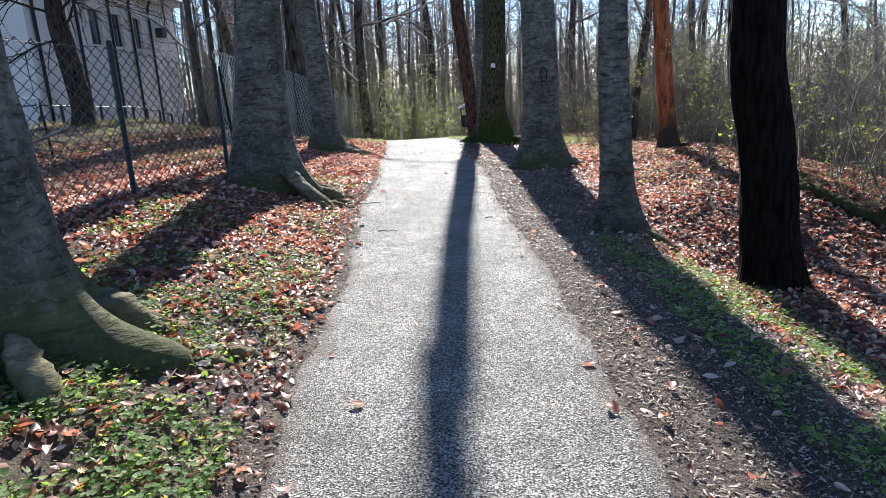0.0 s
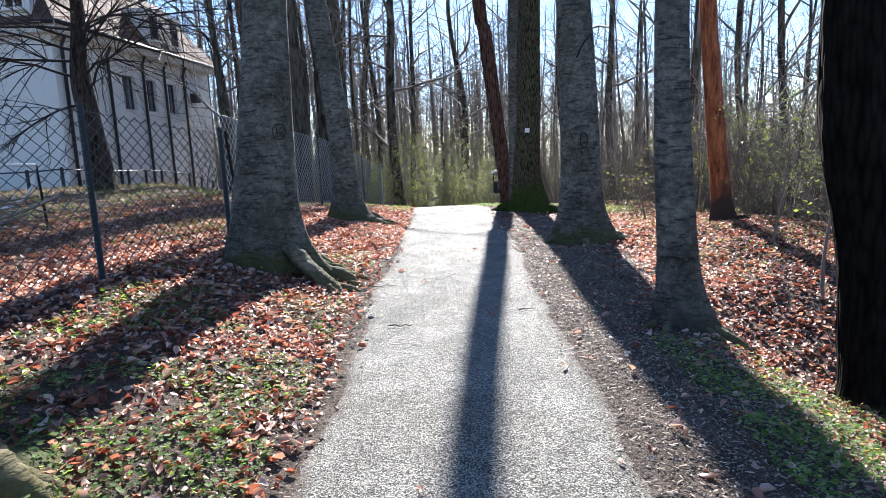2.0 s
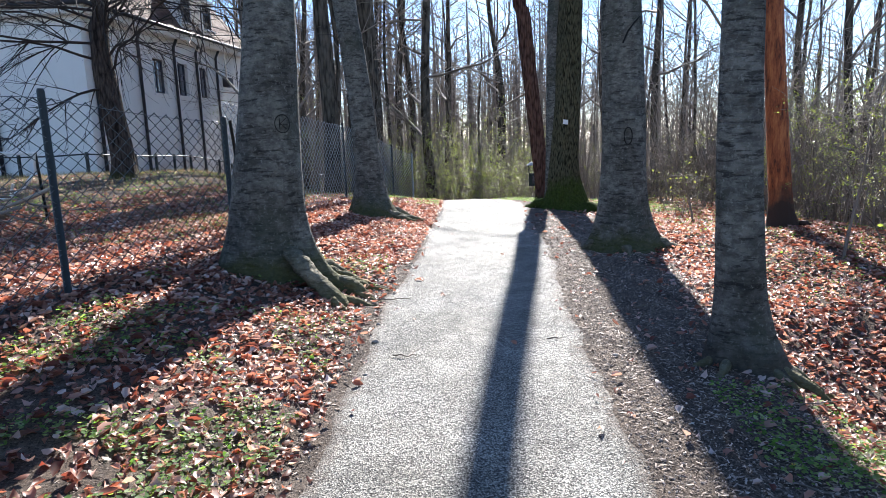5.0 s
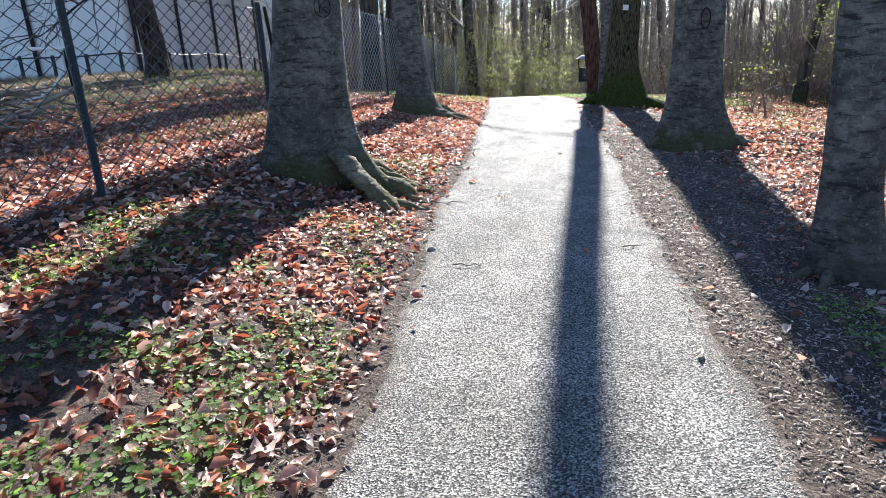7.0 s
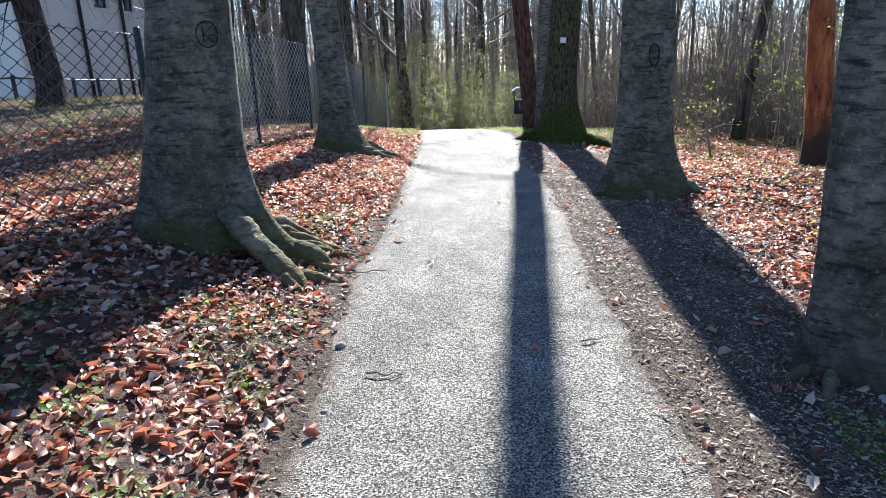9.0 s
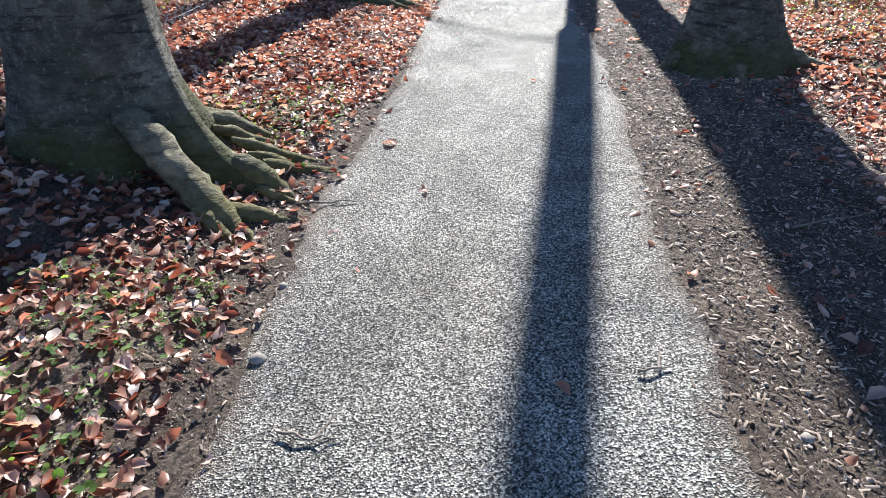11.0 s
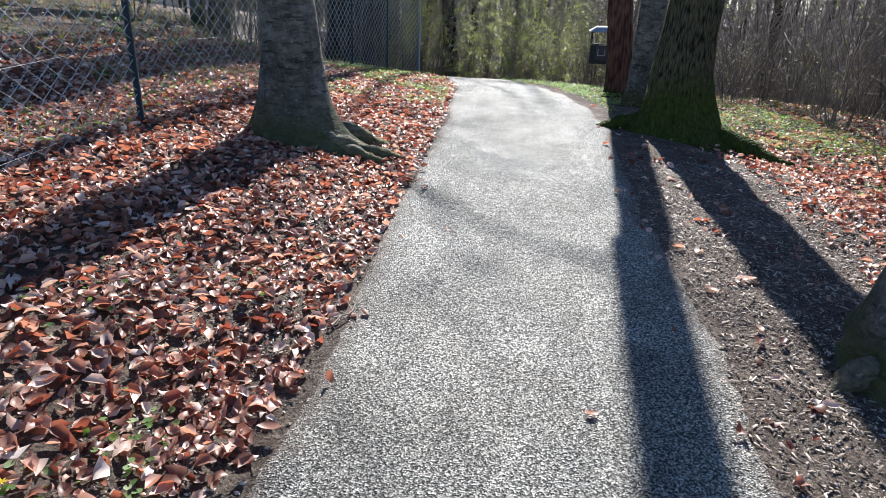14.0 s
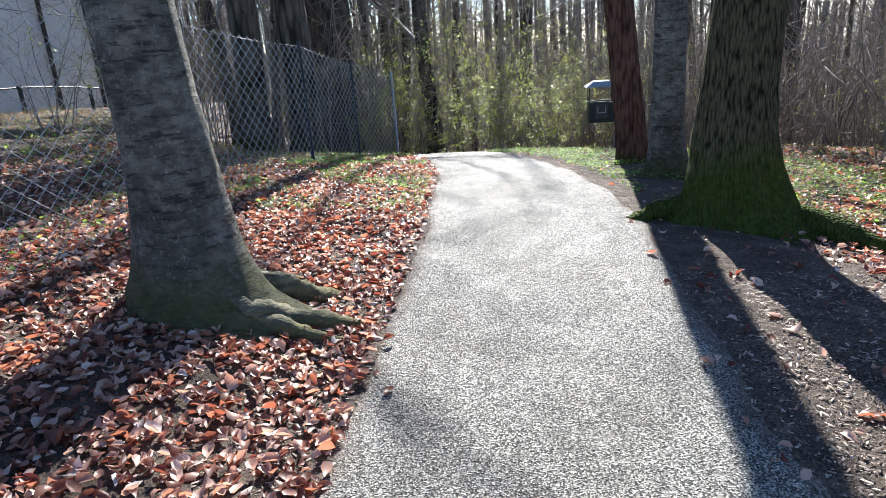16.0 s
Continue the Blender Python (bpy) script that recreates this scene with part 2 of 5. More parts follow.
STONE = plain("stone", (0.32, 0.29, 0.25), 0.85, 0, 0.6, 30)
BIN_GREEN = plain("dark_bin_metal", (0.022, 0.030, 0.028), 0.5, 0.2)
CARVED = plain("carved_bark", (0.018, 0.016, 0.014), 0.9)
s = Shade("window_glass", 0.05)
# blue of the reflected sky is put into the base colour
s.colour((0.03, 0.05, 0.10))
s.b.inputs["Specular IOR Level"].default_value = 1.0
s.b.inputs["IOR"].default_value = 2.2
GLASS = s.m


# ---- mesh helpers ----
def sheet(name, verts, groups, mat, smooth=True):
    """A mesh from an array of corners and arrays of faces."""
    me = bpy.data.meshes.new(name)
    verts = np.asarray(verts, dtype=np.float32).reshape(-1, 3)
    groups = [np.asarray(g, dtype=np.int32) for g in groups if len(g)]
    loops = np.concatenate([g.ravel() for g in groups])
    sizes = np.concatenate([np.full(len(g), g.shape[1]) for g in groups]).astype(np.int32)
    starts = np.concatenate([[0], np.cumsum(sizes)[:-1]]).astype(np.int32)
    me.vertices.add(len(verts))
    me.vertices.foreach_set("co", verts.ravel())
    me.loops.add(len(loops))
    me.loops.foreach_set("vertex_index", loops)
    me.polygons.add(len(sizes))
    me.polygons.foreach_set("loop_start", starts)
    me.polygons.foreach_set("use_smooth", np.full(len(sizes), smooth))
    me.update(calc_edges=True)
    me.materials.append(mat)
    return me


def part(name, me, parent=None, label="", at=None):
    ob = new(name, me)
    if parent is not None:
        ob.parent = parent
    if at is not None:
        ob.matrix_basis = at if isinstance(at, Matrix) else Matrix.Translation(at)
    if label:
        ob["label"] = label
    return ob


def thing(name, at, label, category, group="", kind=""):
    ob = new(name)
    ob.empty_display_size = 0.2
    ob.matrix_basis = at if isinstance(at, Matrix) else Matrix.Translation(at)
    return tagged(ob, label, category, group, kind)


class Tubes:
    """Collects tapered tubes, to make one mesh of them."""

    def __init__(self):
        self.v, self.f, self.c, self.n = [], [], [], 0

    def add(self, pts, rad, sides=4):
        pts, rad = np.asarray(pts, float), np.asarray(rad, float)
        t = np.gradient(pts, axis=0)
        t /= np.linalg.norm(t, axis=1)[:, None] + 1e-9
        ref = np.array([0, 0, 1.0]) if abs(t[:, 2]).mean() < 0.85 else np.array([1.0, 0, 0])
        a = np.cross(t, ref)
        a /= np.linalg.norm(a, axis=1)[:, None] + 1e-9
        b = np.cross(t, a)
        th = np.arange(sides) * 2 * math.pi / sides
        ring = pts[:, None] + rad[:, None, None] * (np.cos(th)[None, :, None] * a[:, None] + np.sin(th)[None, :, None] * b[:, None])
        n = len(pts)
        i, k = np.meshgrid(np.arange(n - 1), np.arange(sides), indexing="ij")
        k2 = (k + 1) % sides
        q = np.stack([i * sides + k, i * sides + k2, (i + 1) * sides + k2, (i + 1) * sides + k], -1).reshape(-1, 4) + self.n
        self.v.append(ring.reshape(-1, 3))
        self.f.append(q)
        self.n += n * sides
        if sides >= 5:
            for row in (0, n - 1):
                ids = np.arange(sides) + self.n - n * sides + row * sides - (1 if row else 0)
                self.v.append(pts[row][None])
                self.c.append(np.stack([ids, np.roll(ids, -1), np.full(sides, self.n)], -1))
                self.n += 1
        return self

    def mesh(self, name, mat):
        return sheet(name, np.concatenate(self.v), [np.concatenate(self.f)] + self.c, mat)


def box_mesh(name, mat, *boxes, bevel=0.0):
    """One mesh of boxes given by their two corners."""
    bm = bmesh.new()
    for a, b in boxes:
        c = [(p + q) / 2 for p, q in zip(a, b)]
        d = [abs(q - p) for p, q in zip(a, b)]
        bmesh.ops.create_cube(bm, size=1, matrix=Matrix.LocRotScale(c, None, d))
    if len(boxes) > 9:
        bmesh.ops.remove_doubles(bm, verts=bm.verts[:], dist=0.0005)
    if bevel:
        bmesh.ops.bevel(bm, geom=bm.edges[:], offset=bevel, segments=2, affect='EDGES')
    me = bpy.data.meshes.new(name)
    bm.to_mesh(me)
    bm.free()
    me.materials.append(mat)
    return me


def scattered(name, mat, shape_v, shape_f, place, turn, size, smooth=True):
    """One mesh of many small copies of a shape: places (n,3), turns (n,3,3), sizes (n,)."""
    n, k = len(place), len(shape_v)
    v = np.einsum("nij,kj->nki", turn, shape_v) * size[:, None, None] + place[:, None]
    off = (np.arange(n) * k)[:, None, None]
    groups = [(f[None] + off).reshape(-1, f.shape[1]) for f in shape_f]
    return v.reshape(-1, 3), groups


def turns(n, tilt, r=rng):
    """Random turns about z, with a lean of up to tilt radians."""
    a, b, w = r.uniform(0, 2 * math.pi, n), r.normal(0, tilt, n), r.uniform(0, 2 * math.pi, n)
    ca, sa, cb, sb, cw, sw = np.cos(a), np.sin(a), np.cos(b), np.sin(b), np.cos(w), np.sin(w)
    o, l = np.zeros(n), np.ones(n)
    rz = np.stack([ca, -sa, o, sa, ca, o, o, o, l], -1).reshape(n, 3, 3)
    rx = np.stack([l, o, o, o, cb, -sb, o, sb, cb], -1).reshape(n, 3, 3)
    rw = np.stack([cw, -sw, o, sw, cw, o, o, o, l], -1).reshape(n, 3, 3)
    return rz @ rx @ rw


def merged(name, mat, pieces, smooth=True):
    """Joins several results of scattered()."""
    vs, gs, n = [], [], 0
    for v, groups in pieces:
        vs.append(v)
        gs += [g + n for g in groups]
        n += len(v)
    return sheet(name, np.concatenate(vs), gs, mat, smooth)


# ---- the lie of the land ----
def smooth01(t):
    t = np.clip(t, 0, 1)
    return t * t * (3 - 2 * t)


def path_left(y):
    return np.interp(y, [-30, 2.5, 5, 8, 11, 14.7, 17, 19, 21, 24, 30], [-0.75, -0.75, -0.78, -0.93, -1.0, -1.1, -1.2, -1.36, -1.75, -2.7, -5.2])


def path_right(y):
    return np.interp(y, [-30, 2.5, 8, 12, 14, 16, 17.5, 19, 20.5, 22, 24, 30], [0.78, 0.77, 0.72, 0.68, 0.64, 0.62, 0.52, 0.25, -0.12, -0.55, -1.2, -3.5])


def land(x, y):
    """Height of the ground."""
    x, y = np.asarray(x, float), np.asarray(y, float)
    crest = np.where(y > 15, -0.0088 * np.minimum(y - 15, 11) ** 2, 0) - 0.17 * np.clip(y - 26, 0, 30)
    u, v = path_left(y) - x, x - path_right(y)
    rise = np.interp(y, [-5, 7, 10, 14, 20, 26], [0.26, 0.27, 0.22, 0.15, 0.08, 0.04])
    up = np.where(u > 0, rise * (np.clip(u, 0, 2.2) - 0.12 * (1 - np.exp(-np.clip(u, 0, 9) / 0.12))), 0)
    far = np.interp(y, [-20, 18, 30, 60], [0.8, 0.84, 0.3, -2.5])
    w = smooth01((u - 1.9) / 6.0)
    left = (crest + up) * (1 - w) + far * w
    fall = np.interp(y, [-5, 7, 9, 12, 14, 16, 20], [-0.14, -0.16, -0.08, 0.01, -0.04, -0.10, -0.05])
    right = crest + fall * np.clip(v, 0, 2.4) - 0.22 * np.clip(v - 4.6, 0, 30)
    right = right - 0.32 * smooth01((v - 1.2) / 1.0) * (1 - smooth01((y - 6.9) / 2.0))
    h = np.where(u > 0, left, np.where(v > 0, right, crest))
    rim = smooth01(np.maximum(u, v) / 0.5)
    wave = 0.018 * np.sin(2.3 * x + 1.1 * y) + 0.014 * np.sin(4.7 * y - 3.1 * x + 1) + 0.009 * np.sin(9.1 * x + 7.3 * y)
    return h + rim * wave


def foot(x, y):
    return float(land(x, y))


def steps(*spans):
    return np.concatenate([np.arange(a, b, d) for a, b, d in spans])


gx = steps((-400, -60, 40), (-60, -14, 4), (-14, -6, 0.5), (-6, 6, 0.09), (6, 14, 0.5), (14, 60, 4), (60, 401, 40))
gy = steps((-400, -60, 40), (-60, -4, 4), (-4, 26, 0.1), (26, 60, 1.5), (60, 401, 40))
GX, GY = np.meshgrid(gx, gy)
GZ = land(GX, GY)
inside = (GX > path_left(GY) + 0.06) & (GX < path_right(GY) - 0.06)
GZ = GZ - np.where(inside, 0.03, 0)
ii, kk = np.meshgrid(np.arange(len(gy) - 1), np.arange(len(gx) - 1), indexing="ij")
W = len(gx)
quads = np.stack([ii * W + kk, ii * W + kk + 1, (ii + 1) * W + kk + 1, (ii + 1) * W + kk], -1).reshape(-1, 4)
ground = part("ground", sheet("ground", np.stack([GX, GY, GZ], -1), [quads], SOIL))
tagged(ground, "brown woodland soil with leaf mould and gentle banks", "ground", kind="structure")

# gravel path with ragged rims
py = steps((-30, 0, 0.5), (0, 26, 0.06), (26, 30, 0.5))
cols = 21


def rim_noise(ys, seed):
    return np.array([0.04 * noise.noise((q * 2.6, seed, 0)) + 0.035 * noise.noise((q * 8.0, seed, 5)) + 0.02 * noise.noise((q * 21.0, seed, 9)) for q in ys])


U = np.linspace(0, 1, cols)
el = path_left(py) - 0.07 + 0.03 * np.sin(1.3 * py) + 0.02 * np.sin(4.7 * py + 1) + rim_noise(py, 1)
er = path_right(py) + 0.10 + 0.03 * np.sin(1.1 * py + 2) + 0.02 * np.sin(5.1 * py) + rim_noise(py, 40)
PX = el[:, None] * (1 - U) + er[:, None] * U
PY = np.repeat(py[:, None], cols, 1)
edge = np.minimum(U, 1 - U)
PZ = land(PX, PY) * np.ones_like(PX) + 0.012 * np.minimum(edge / 0.1, 1)[None] - 0.02 * (edge < 0.01)[None] + 0.004 * np.sin(5 * PX + 3 * PY)
ii, kk = np.meshgrid(np.arange(len(py) - 1), np.arange(cols - 1), indexing="ij")
quads = np.stack([ii * cols + kk, ii * cols + kk + 1, (ii + 1) * cols + kk + 1, (ii + 1) * cols + kk], -1).reshape(-1, 4)
path_mesh = sheet("path", np.stack([PX, PY, PZ], -1), [quads], GRAVEL)
path_mesh.attributes.new("rim", 'FLOAT', 'POINT').data.foreach_set("value", (edge[None] * (er - el)[:, None]).astype(np.float32).ravel())
path_ob = part("path", path_mesh)
tagged(path_ob, "pale grey compacted gravel footpath with ragged earthy rims", "path", kind="structure")


# ---- trees ----
def bole(name, mat, spine, lobes=(), sides=40, rough=0.02, seed=0, step=0.09):
    """A trunk's mesh: spine of (x, y, z, r) from the base; lobes of (angle in degrees, reach, height, sharpness) swell its foot."""
    spine = np.array(spine, float)
    z0, z1 = -0.35, spine[-1, 2]
    zs = np.concatenate([np.arange(z0, min(1.2, z1), step * 0.6), np.arange(min(1.2, z1), min(5, z1), step), np.arange(min(5, z1), z1 + 0.5, 0.6)])
    zs = np.unique(np.minimum(zs, z1))
    cx, cy, r = (np.interp(zs, spine[:, 2], spine[:, k]) for k in (0, 1, 3))
    for arr in (cx, cy, r):
        arr[:] = np.convolve(np.pad(arr, 4, mode="edge"), np.ones(9) / 9, mode="valid")
    th = np.arange(sides) * 2 * math.pi / sides
    R = np.repeat(r[:, None], sides, 1)
    zz = np.clip(zs, -0.16, None)[:, None]
    for ang, reach, high, sharp in lobes:
        R = R + reach * np.exp(-zz / high) * np.clip(np.cos(th - radians(ang)), 0, 1)[None] ** sharp
    R = R + 0.35 * np.clip(-zs, 0, 0.3)[:, None]
    for i, z in enumerate(zs):
        for k, a in enumerate(th):
            p = Vector((math.cos(a) * 1.6 + seed * 9.1, math.sin(a) * 1.6, z * 1.3))
            R[i, k] *= 1 + rough * 2.2 * noise.noise(p) + rough * noise.noise(p * 3.7) + rough * 0.6 * noise.noise(p * 9)
    v = np.stack([cx[:, None] + R * np.cos(th), cy[:, None] + R * np.sin(th), np.repeat(zs[:, None], sides, 1)], -1)
    i, k = np.meshgrid(np.arange(len(zs) - 1), np.arange(sides), indexing="ij")
    k2 = (k + 1) % sides
    q = np.stack([i * sides + k, i * sides + k2, (i + 1) * sides + k2, (i + 1) * sides + k], -1).reshape(-1, 4)
    return sheet(name, v.reshape(-1, 3), [q], mat)


def root_mesh(base, start, ang, length, r0, lift, bend=0.0, seed=0, mat=None, sink=0.5):
    """A root that leaves the foot of a trunk and dives into the soil; local to base."""
    n = 26
    t = np.linspace(0, 1, n)
    a = radians(ang) + bend * t + 0.12 * np.sin(5 * t + seed)
    d = length / n
    x = start[0] + np.cumsum(np.cos(a)) * d
    y = start[1] + np.cumsum(np.sin(a)) * d
    z = np.array([foot(base[0] + p, base[1] + q) for p, q in zip(x, y)]) - base[2]
    r = r0 * (1 - t) ** 0.8 * np.minimum(1, 0.15 + t / 0.26) + 0.010
    z = z + lift * (1 - t) ** 2.2 + r * (0.22 - sink * 0.6 * t) - 0.02 * t
    r = r * (1 + 0.12 * np.sin(9 * t + seed * 2))
    me = Tubes().add(np.stack([x, y, z], -1), r, 14).mesh("root", mat or BEECH_ROOT)
    for v in me.vertices:
        p = v.co.copy()
        v.co += v.normal * r0 * (0.30 * noise.noise(p * 6) + 0.20 * noise.noise(p * 17) + 0.10 * noise.noise(p * 41))
    return me


def grow(height, r0, rnd, prim=16, first=0.35, reach=0.26, twigs=5, lean=0.03, flare=0.55):
    """Spine, limbs and twigs of a bare woodland tree; returns trunk tubes and crown tubes."""
    trunk, crown = Tubes(), Tubes()
    n = 16
    t = np.linspace(0, 1, n)
    ph = rnd.uniform(0, 6.3, 4)
    lx, ly = rnd.normal(0, lean, 2)
    sx = height * (lx * t + 0.012 * np.sin(4 * t + ph[0]) + 0.006 * np.sin(11 * t + ph[1]))
    sy = height * (ly * t + 0.012 * np.sin(4 * t + ph[2]) + 0.006 * np.sin(11 * t + ph[3]))
    sx, sy = sx - sx[0], sy - sy[0]
    rad = r0 * (1 - 0.92 * t ** 1.1) * (1 + flare * np.exp(-t * height / 0.35))
    spine = np.stack([sx, sy, t * height - 0.3], -1)
    trunk.add(spine, rad, 12)

    def limb(p, d, length, r, n, sides, curl, rise):
        pts = [np.array(p)]
        for _ in range(n - 1):
            d = d + rnd.normal(0, curl, 3) + np.array([0, 0, rise])
            d = d / np.linalg.norm(d)
            pts.append(pts[-1] + d * length / (n - 1))
        pts = np.array(pts)
        crown.add(pts, r * np.linspace(1, 0.22, n), sides)
        return pts, d

    for k in range(prim):
        f = first + (0.97 - first) * (k + rnd.uniform(0, 0.9)) / prim
        i = min(int(f * (n - 1)), n - 2)
        w = f * (n - 1) - i
        p = spine[i] * (1 - w) + spine[i + 1] * w
        az = rnd.uniform(0, 2 * math.pi)
        el = rnd.uniform(0.35, 1.0)
        d = np.array([math.cos(az) * math.cos(el), math.sin(az) * math.cos(el), math.sin(el)])
        ln = height * reach * (1.15 - 0.75 * (f - first) / (1 - first)) * rnd.uniform(0.6, 1.1)
        rr = np.interp(f, t, rad) * rnd.uniform(0.32, 0.6)
        pts, _ = limb(p, d, ln, rr, 6, 5, 0.16, 0.07)
        for q in range(5):
            at = pts[1 + q % 5] if q < 5 else pts[-1]
            d2 = d + rnd.normal(0, 0.55, 3)
            d2 /= np.linalg.norm(d2)
            pts2, _ = limb(at, d2, ln * rnd.uniform(0.3, 0.55), rr * 0.35 + 0.004, 3, 4, 0.2, 0.05)
            for _ in range(twigs):
                d3 = d2 + rnd.normal(0, 0.7, 3)
                d3 /= np.linalg.norm(d3)
                limb(pts2[rnd.integers(1, 3)], d3, ln * rnd.uniform(0.12, 0.3), 0.007, 3, 3, 0.2, 0.02)
    return trunk, crown


def near_tree(name, x, y, mat, spine, lobes, label, roots=(), seed=0, rough=0.02, crown_height=11.0, prim=8, step=0.09, first=0.2):
    """A large tree by the path: bole, roots, and a bare crown high above."""
    base = (x, y, foot(x, y))
    tree = thing(name, base, label, "tree", "large trees along the path")
    sp = [(px - x, py_ - y, pz - base[2], r) for px, py_, pz, r in spine]
    tree_bole = part("trunk", bole("trunk", mat, sp, lobes, sides=64, seed=seed, rough=rough, step=step), tree)
    for k, (ang, start, length, r0, lift, bend, *heading) in enumerate(roots):
        st = (math.cos(radians(ang)) * start, math.sin(radians(ang)) * start)
        part("root", root_mesh(base, st, heading[0] if heading else ang, length, r0, lift, bend, k + seed, BEECH_ROOT if "beech" in name else mat), tree)
    rnd = np.random.default_rng(100 + seed)
    tr, cr = grow(crown_height, sp[-1][3] * 0.97, rnd, prim, first, 0.2, 3, 0.02, 0.0)
    at = Matrix.Translation((sp[-1][0], sp[-1][1], sp[-1][2] - 0.05))
    part("upper_trunk", tr.mesh("upper_trunk", mat), tree, at=at)
    part("crown", cr.mesh("crown", TWIG), tree, "bare twigs", at=at)
    return tree, base


beech, beech_base = near_tree("beech_tree", -2.2, 8.8, BEECH,
    [(-2.24, 8.8, -0.1, 0.43), (-2.23, 8.8, 0.45, 0.40), (-2.2, 8.8, 0.75, 0.365), (-2.09, 8.8, 1.95, 0.28), (-1.99, 8.8, 3.06, 0.225), (-1.9, 8.8, 6.5, 0.2)],
    [(-9, 0.25, 0.26, 38), (-12, 0.12, 0.5, 8), (-60, 0.12, 0.22, 22), (200, 0.14, 0.3, 4), (255, 0.10, 0.25, 6), (40, 0.22, 0.24, 18), (110, 0.15, 0.3, 5)],
    "tall grey beech tree with mossy foot and spreading roots",
    [(-50, 0.36, 0.92, 0.12, 0.34, 0.05, -27), (-10, 0.62, 0.62, 0.085, 0.13, -0.05), (42, 0.44, 0.66, 0.066, 0.16, -0.2, 36), (26, 0.50, 0.58, 0.045, 0.13, -0.35, 42),
     (8, 0.62, 0.60, 0.05, 0.13, -0.3, 32), (0, 0.74, 0.56, 0.036, 0.09, 0.15, 18), (-4, 0.84, 0.52, 0.036, 0.07, 0.1, 38), (-36, 0.92, 0.55, 0.05, 0.04, 0.3, 12), (-40, 0.90, 0.42, 0.04, 0.03, -0.3, -20),
     (-16, 0.92, 0.36, 0.026, 0.03, 0.3, -2), (60, 0.36, 0.6, 0.07, 0.12, -0.2)], 1)
beech_b, _ = near_tree("beech_tree", -2.35, 14.3, BEECH,
    [(-2.29, 14.3, -0.1, 0.31), (-2.28, 14.3, 0.4, 0.285), (-2.28, 14.3, 0.9, 0.245), (-2.36, 14.3, 2.2, 0.215), (-2.60, 14.3, 4.2, 0.20), (-2.98, 14.3, 7, 0.18)],
    [(-15, 0.3, 0.22, 6), (-60, 0.16, 0.2, 6), (180, 0.16, 0.25, 4), (240, 0.12, 0.2, 5), (60, 0.2, 0.2, 5)],
    "grey-green beech tree with a long pale surface root",
    [(-56, 0.34, 1.15, 0.11, 0.16, 0.55, 0), (-30, 0.62, 0.62, 0.06, 0.09, 0.2, -6), (12, 0.34, 0.80, 0.10, 0.18, 0.2, 22), (34, 0.3, 0.6, 0.07, 0.12, 0.1)], 2)
oak, oak_base = near_tree("oak_tree", 1.45, 16.4, OAK,
    [(1.48, 16.4, -0.3, 0.40), (1.46, 16.4, 0.15, 0.37), (1.42, 16.4, 0.5, 0.325), (1.41, 16.4, 1.05, 0.285), (1.49, 16.4, 2.1, 0.26), (1.56, 16.4, 4.4, 0.235), (1.85, 16.4, 7, 0.2)],
    [(190, 0.3, 0.2, 7), (-40, 0.3, 0.2, 6), (-90, 0.14, 0.2, 5), (20, 0.2, 0.2, 6), (110, 0.2, 0.2, 5)],
    "furrowed oak trunk with bright green moss on its flared foot",
    [(-35, 0.3, 1.6, 0.12, 0.16, 0.15), (188, 0.3, 0.75, 0.12, 0.16, 0.1), (-75, 0.3, 0.5, 0.09, 0.1, 0.1)], 3, 0.03)
beech_c, beech_c_base = near_tree("beech_tree", 1.77, 11.5, BEECH,
    [(1.78, 11.5, -0.1, 0.40), (1.77, 11.5, 0.35, 0.345), (1.77, 11.5, 0.8, 0.30), (1.76, 11.5, 1.87, 0.27), (1.70, 11.5, 3.4, 0.25), (1.66, 11.5, 7, 0.22)],
    [(200, 0.2, 0.25, 5), (-20, 0.26, 0.22, 6), (-70, 0.12, 0.2, 6), (-110, 0.14, 0.18, 7), (100, 0.2, 0.2, 4)],
    "straight grey beech trunk with dark scars and a flared foot",
    [(-22, 0.42, 0.5, 0.08, 0.12, 0.1), (205, 0.42, 0.35, 0.07, 0.1, 0.0), (-95, 0.42, 0.3, 0.06, 0.08, 0.2)], 4)
beech_d, _ = near_tree("beech_tree", 1.91, 7.4, BEECH_DRY,
    [(1.94, 7.4, -0.25, 0.22), (1.92, 7.4, 0.1, 0.19), (1.90, 7.4, 0.45, 0.172), (1.85, 7.4, 1.68, 0.15), (1.845, 7.4, 2.56, 0.137), (1.84, 7.4, 7, 0.12)],
    [(195, 0.12, 0.2, 6), (-30, 0.14, 0.22, 5), (-80, 0.08, 0.18, 6), (60, 0.1, 0.2, 5)],
    "slender grey beech trunk with knots and thin roots",
    [(-40, 0.2, 0.9, 0.05, 0.1, 0.3), (-12, 0.2, 0.7, 0.045, 0.08, -0.1), (232, 0.2, 0.35, 0.035, 0.05, 0.2), (205, 0.2, 0.3, 0.03, 0.05, 0.1), (-60, 0.2, 0.6, 0.03, 0.05, 0.3)], 5, 0.025)
stripped, _ = near_tree("spruce_trunk", 4.45, 13.0, STRIPPED,
    [(4.46, 13.0, -0.2, 0.20), (4.42, 13.0, 0.3, 0.17), (4.24, 13.0, 2.28, 0.145), (4.15, 13.0, 3.55, 0.135), (4.0, 13.0, 7, 0.11)],
    [(-40, 0.12, 0.2, 5), (200, 0.1, 0.2, 5), (90, 0.1, 0.2, 5)],
    "stripped orange-brown conifer trunk with peeling bark", [(-35, 0.2, 0.45, 0.06, 0.1, 0.1)], 6, 0.03)
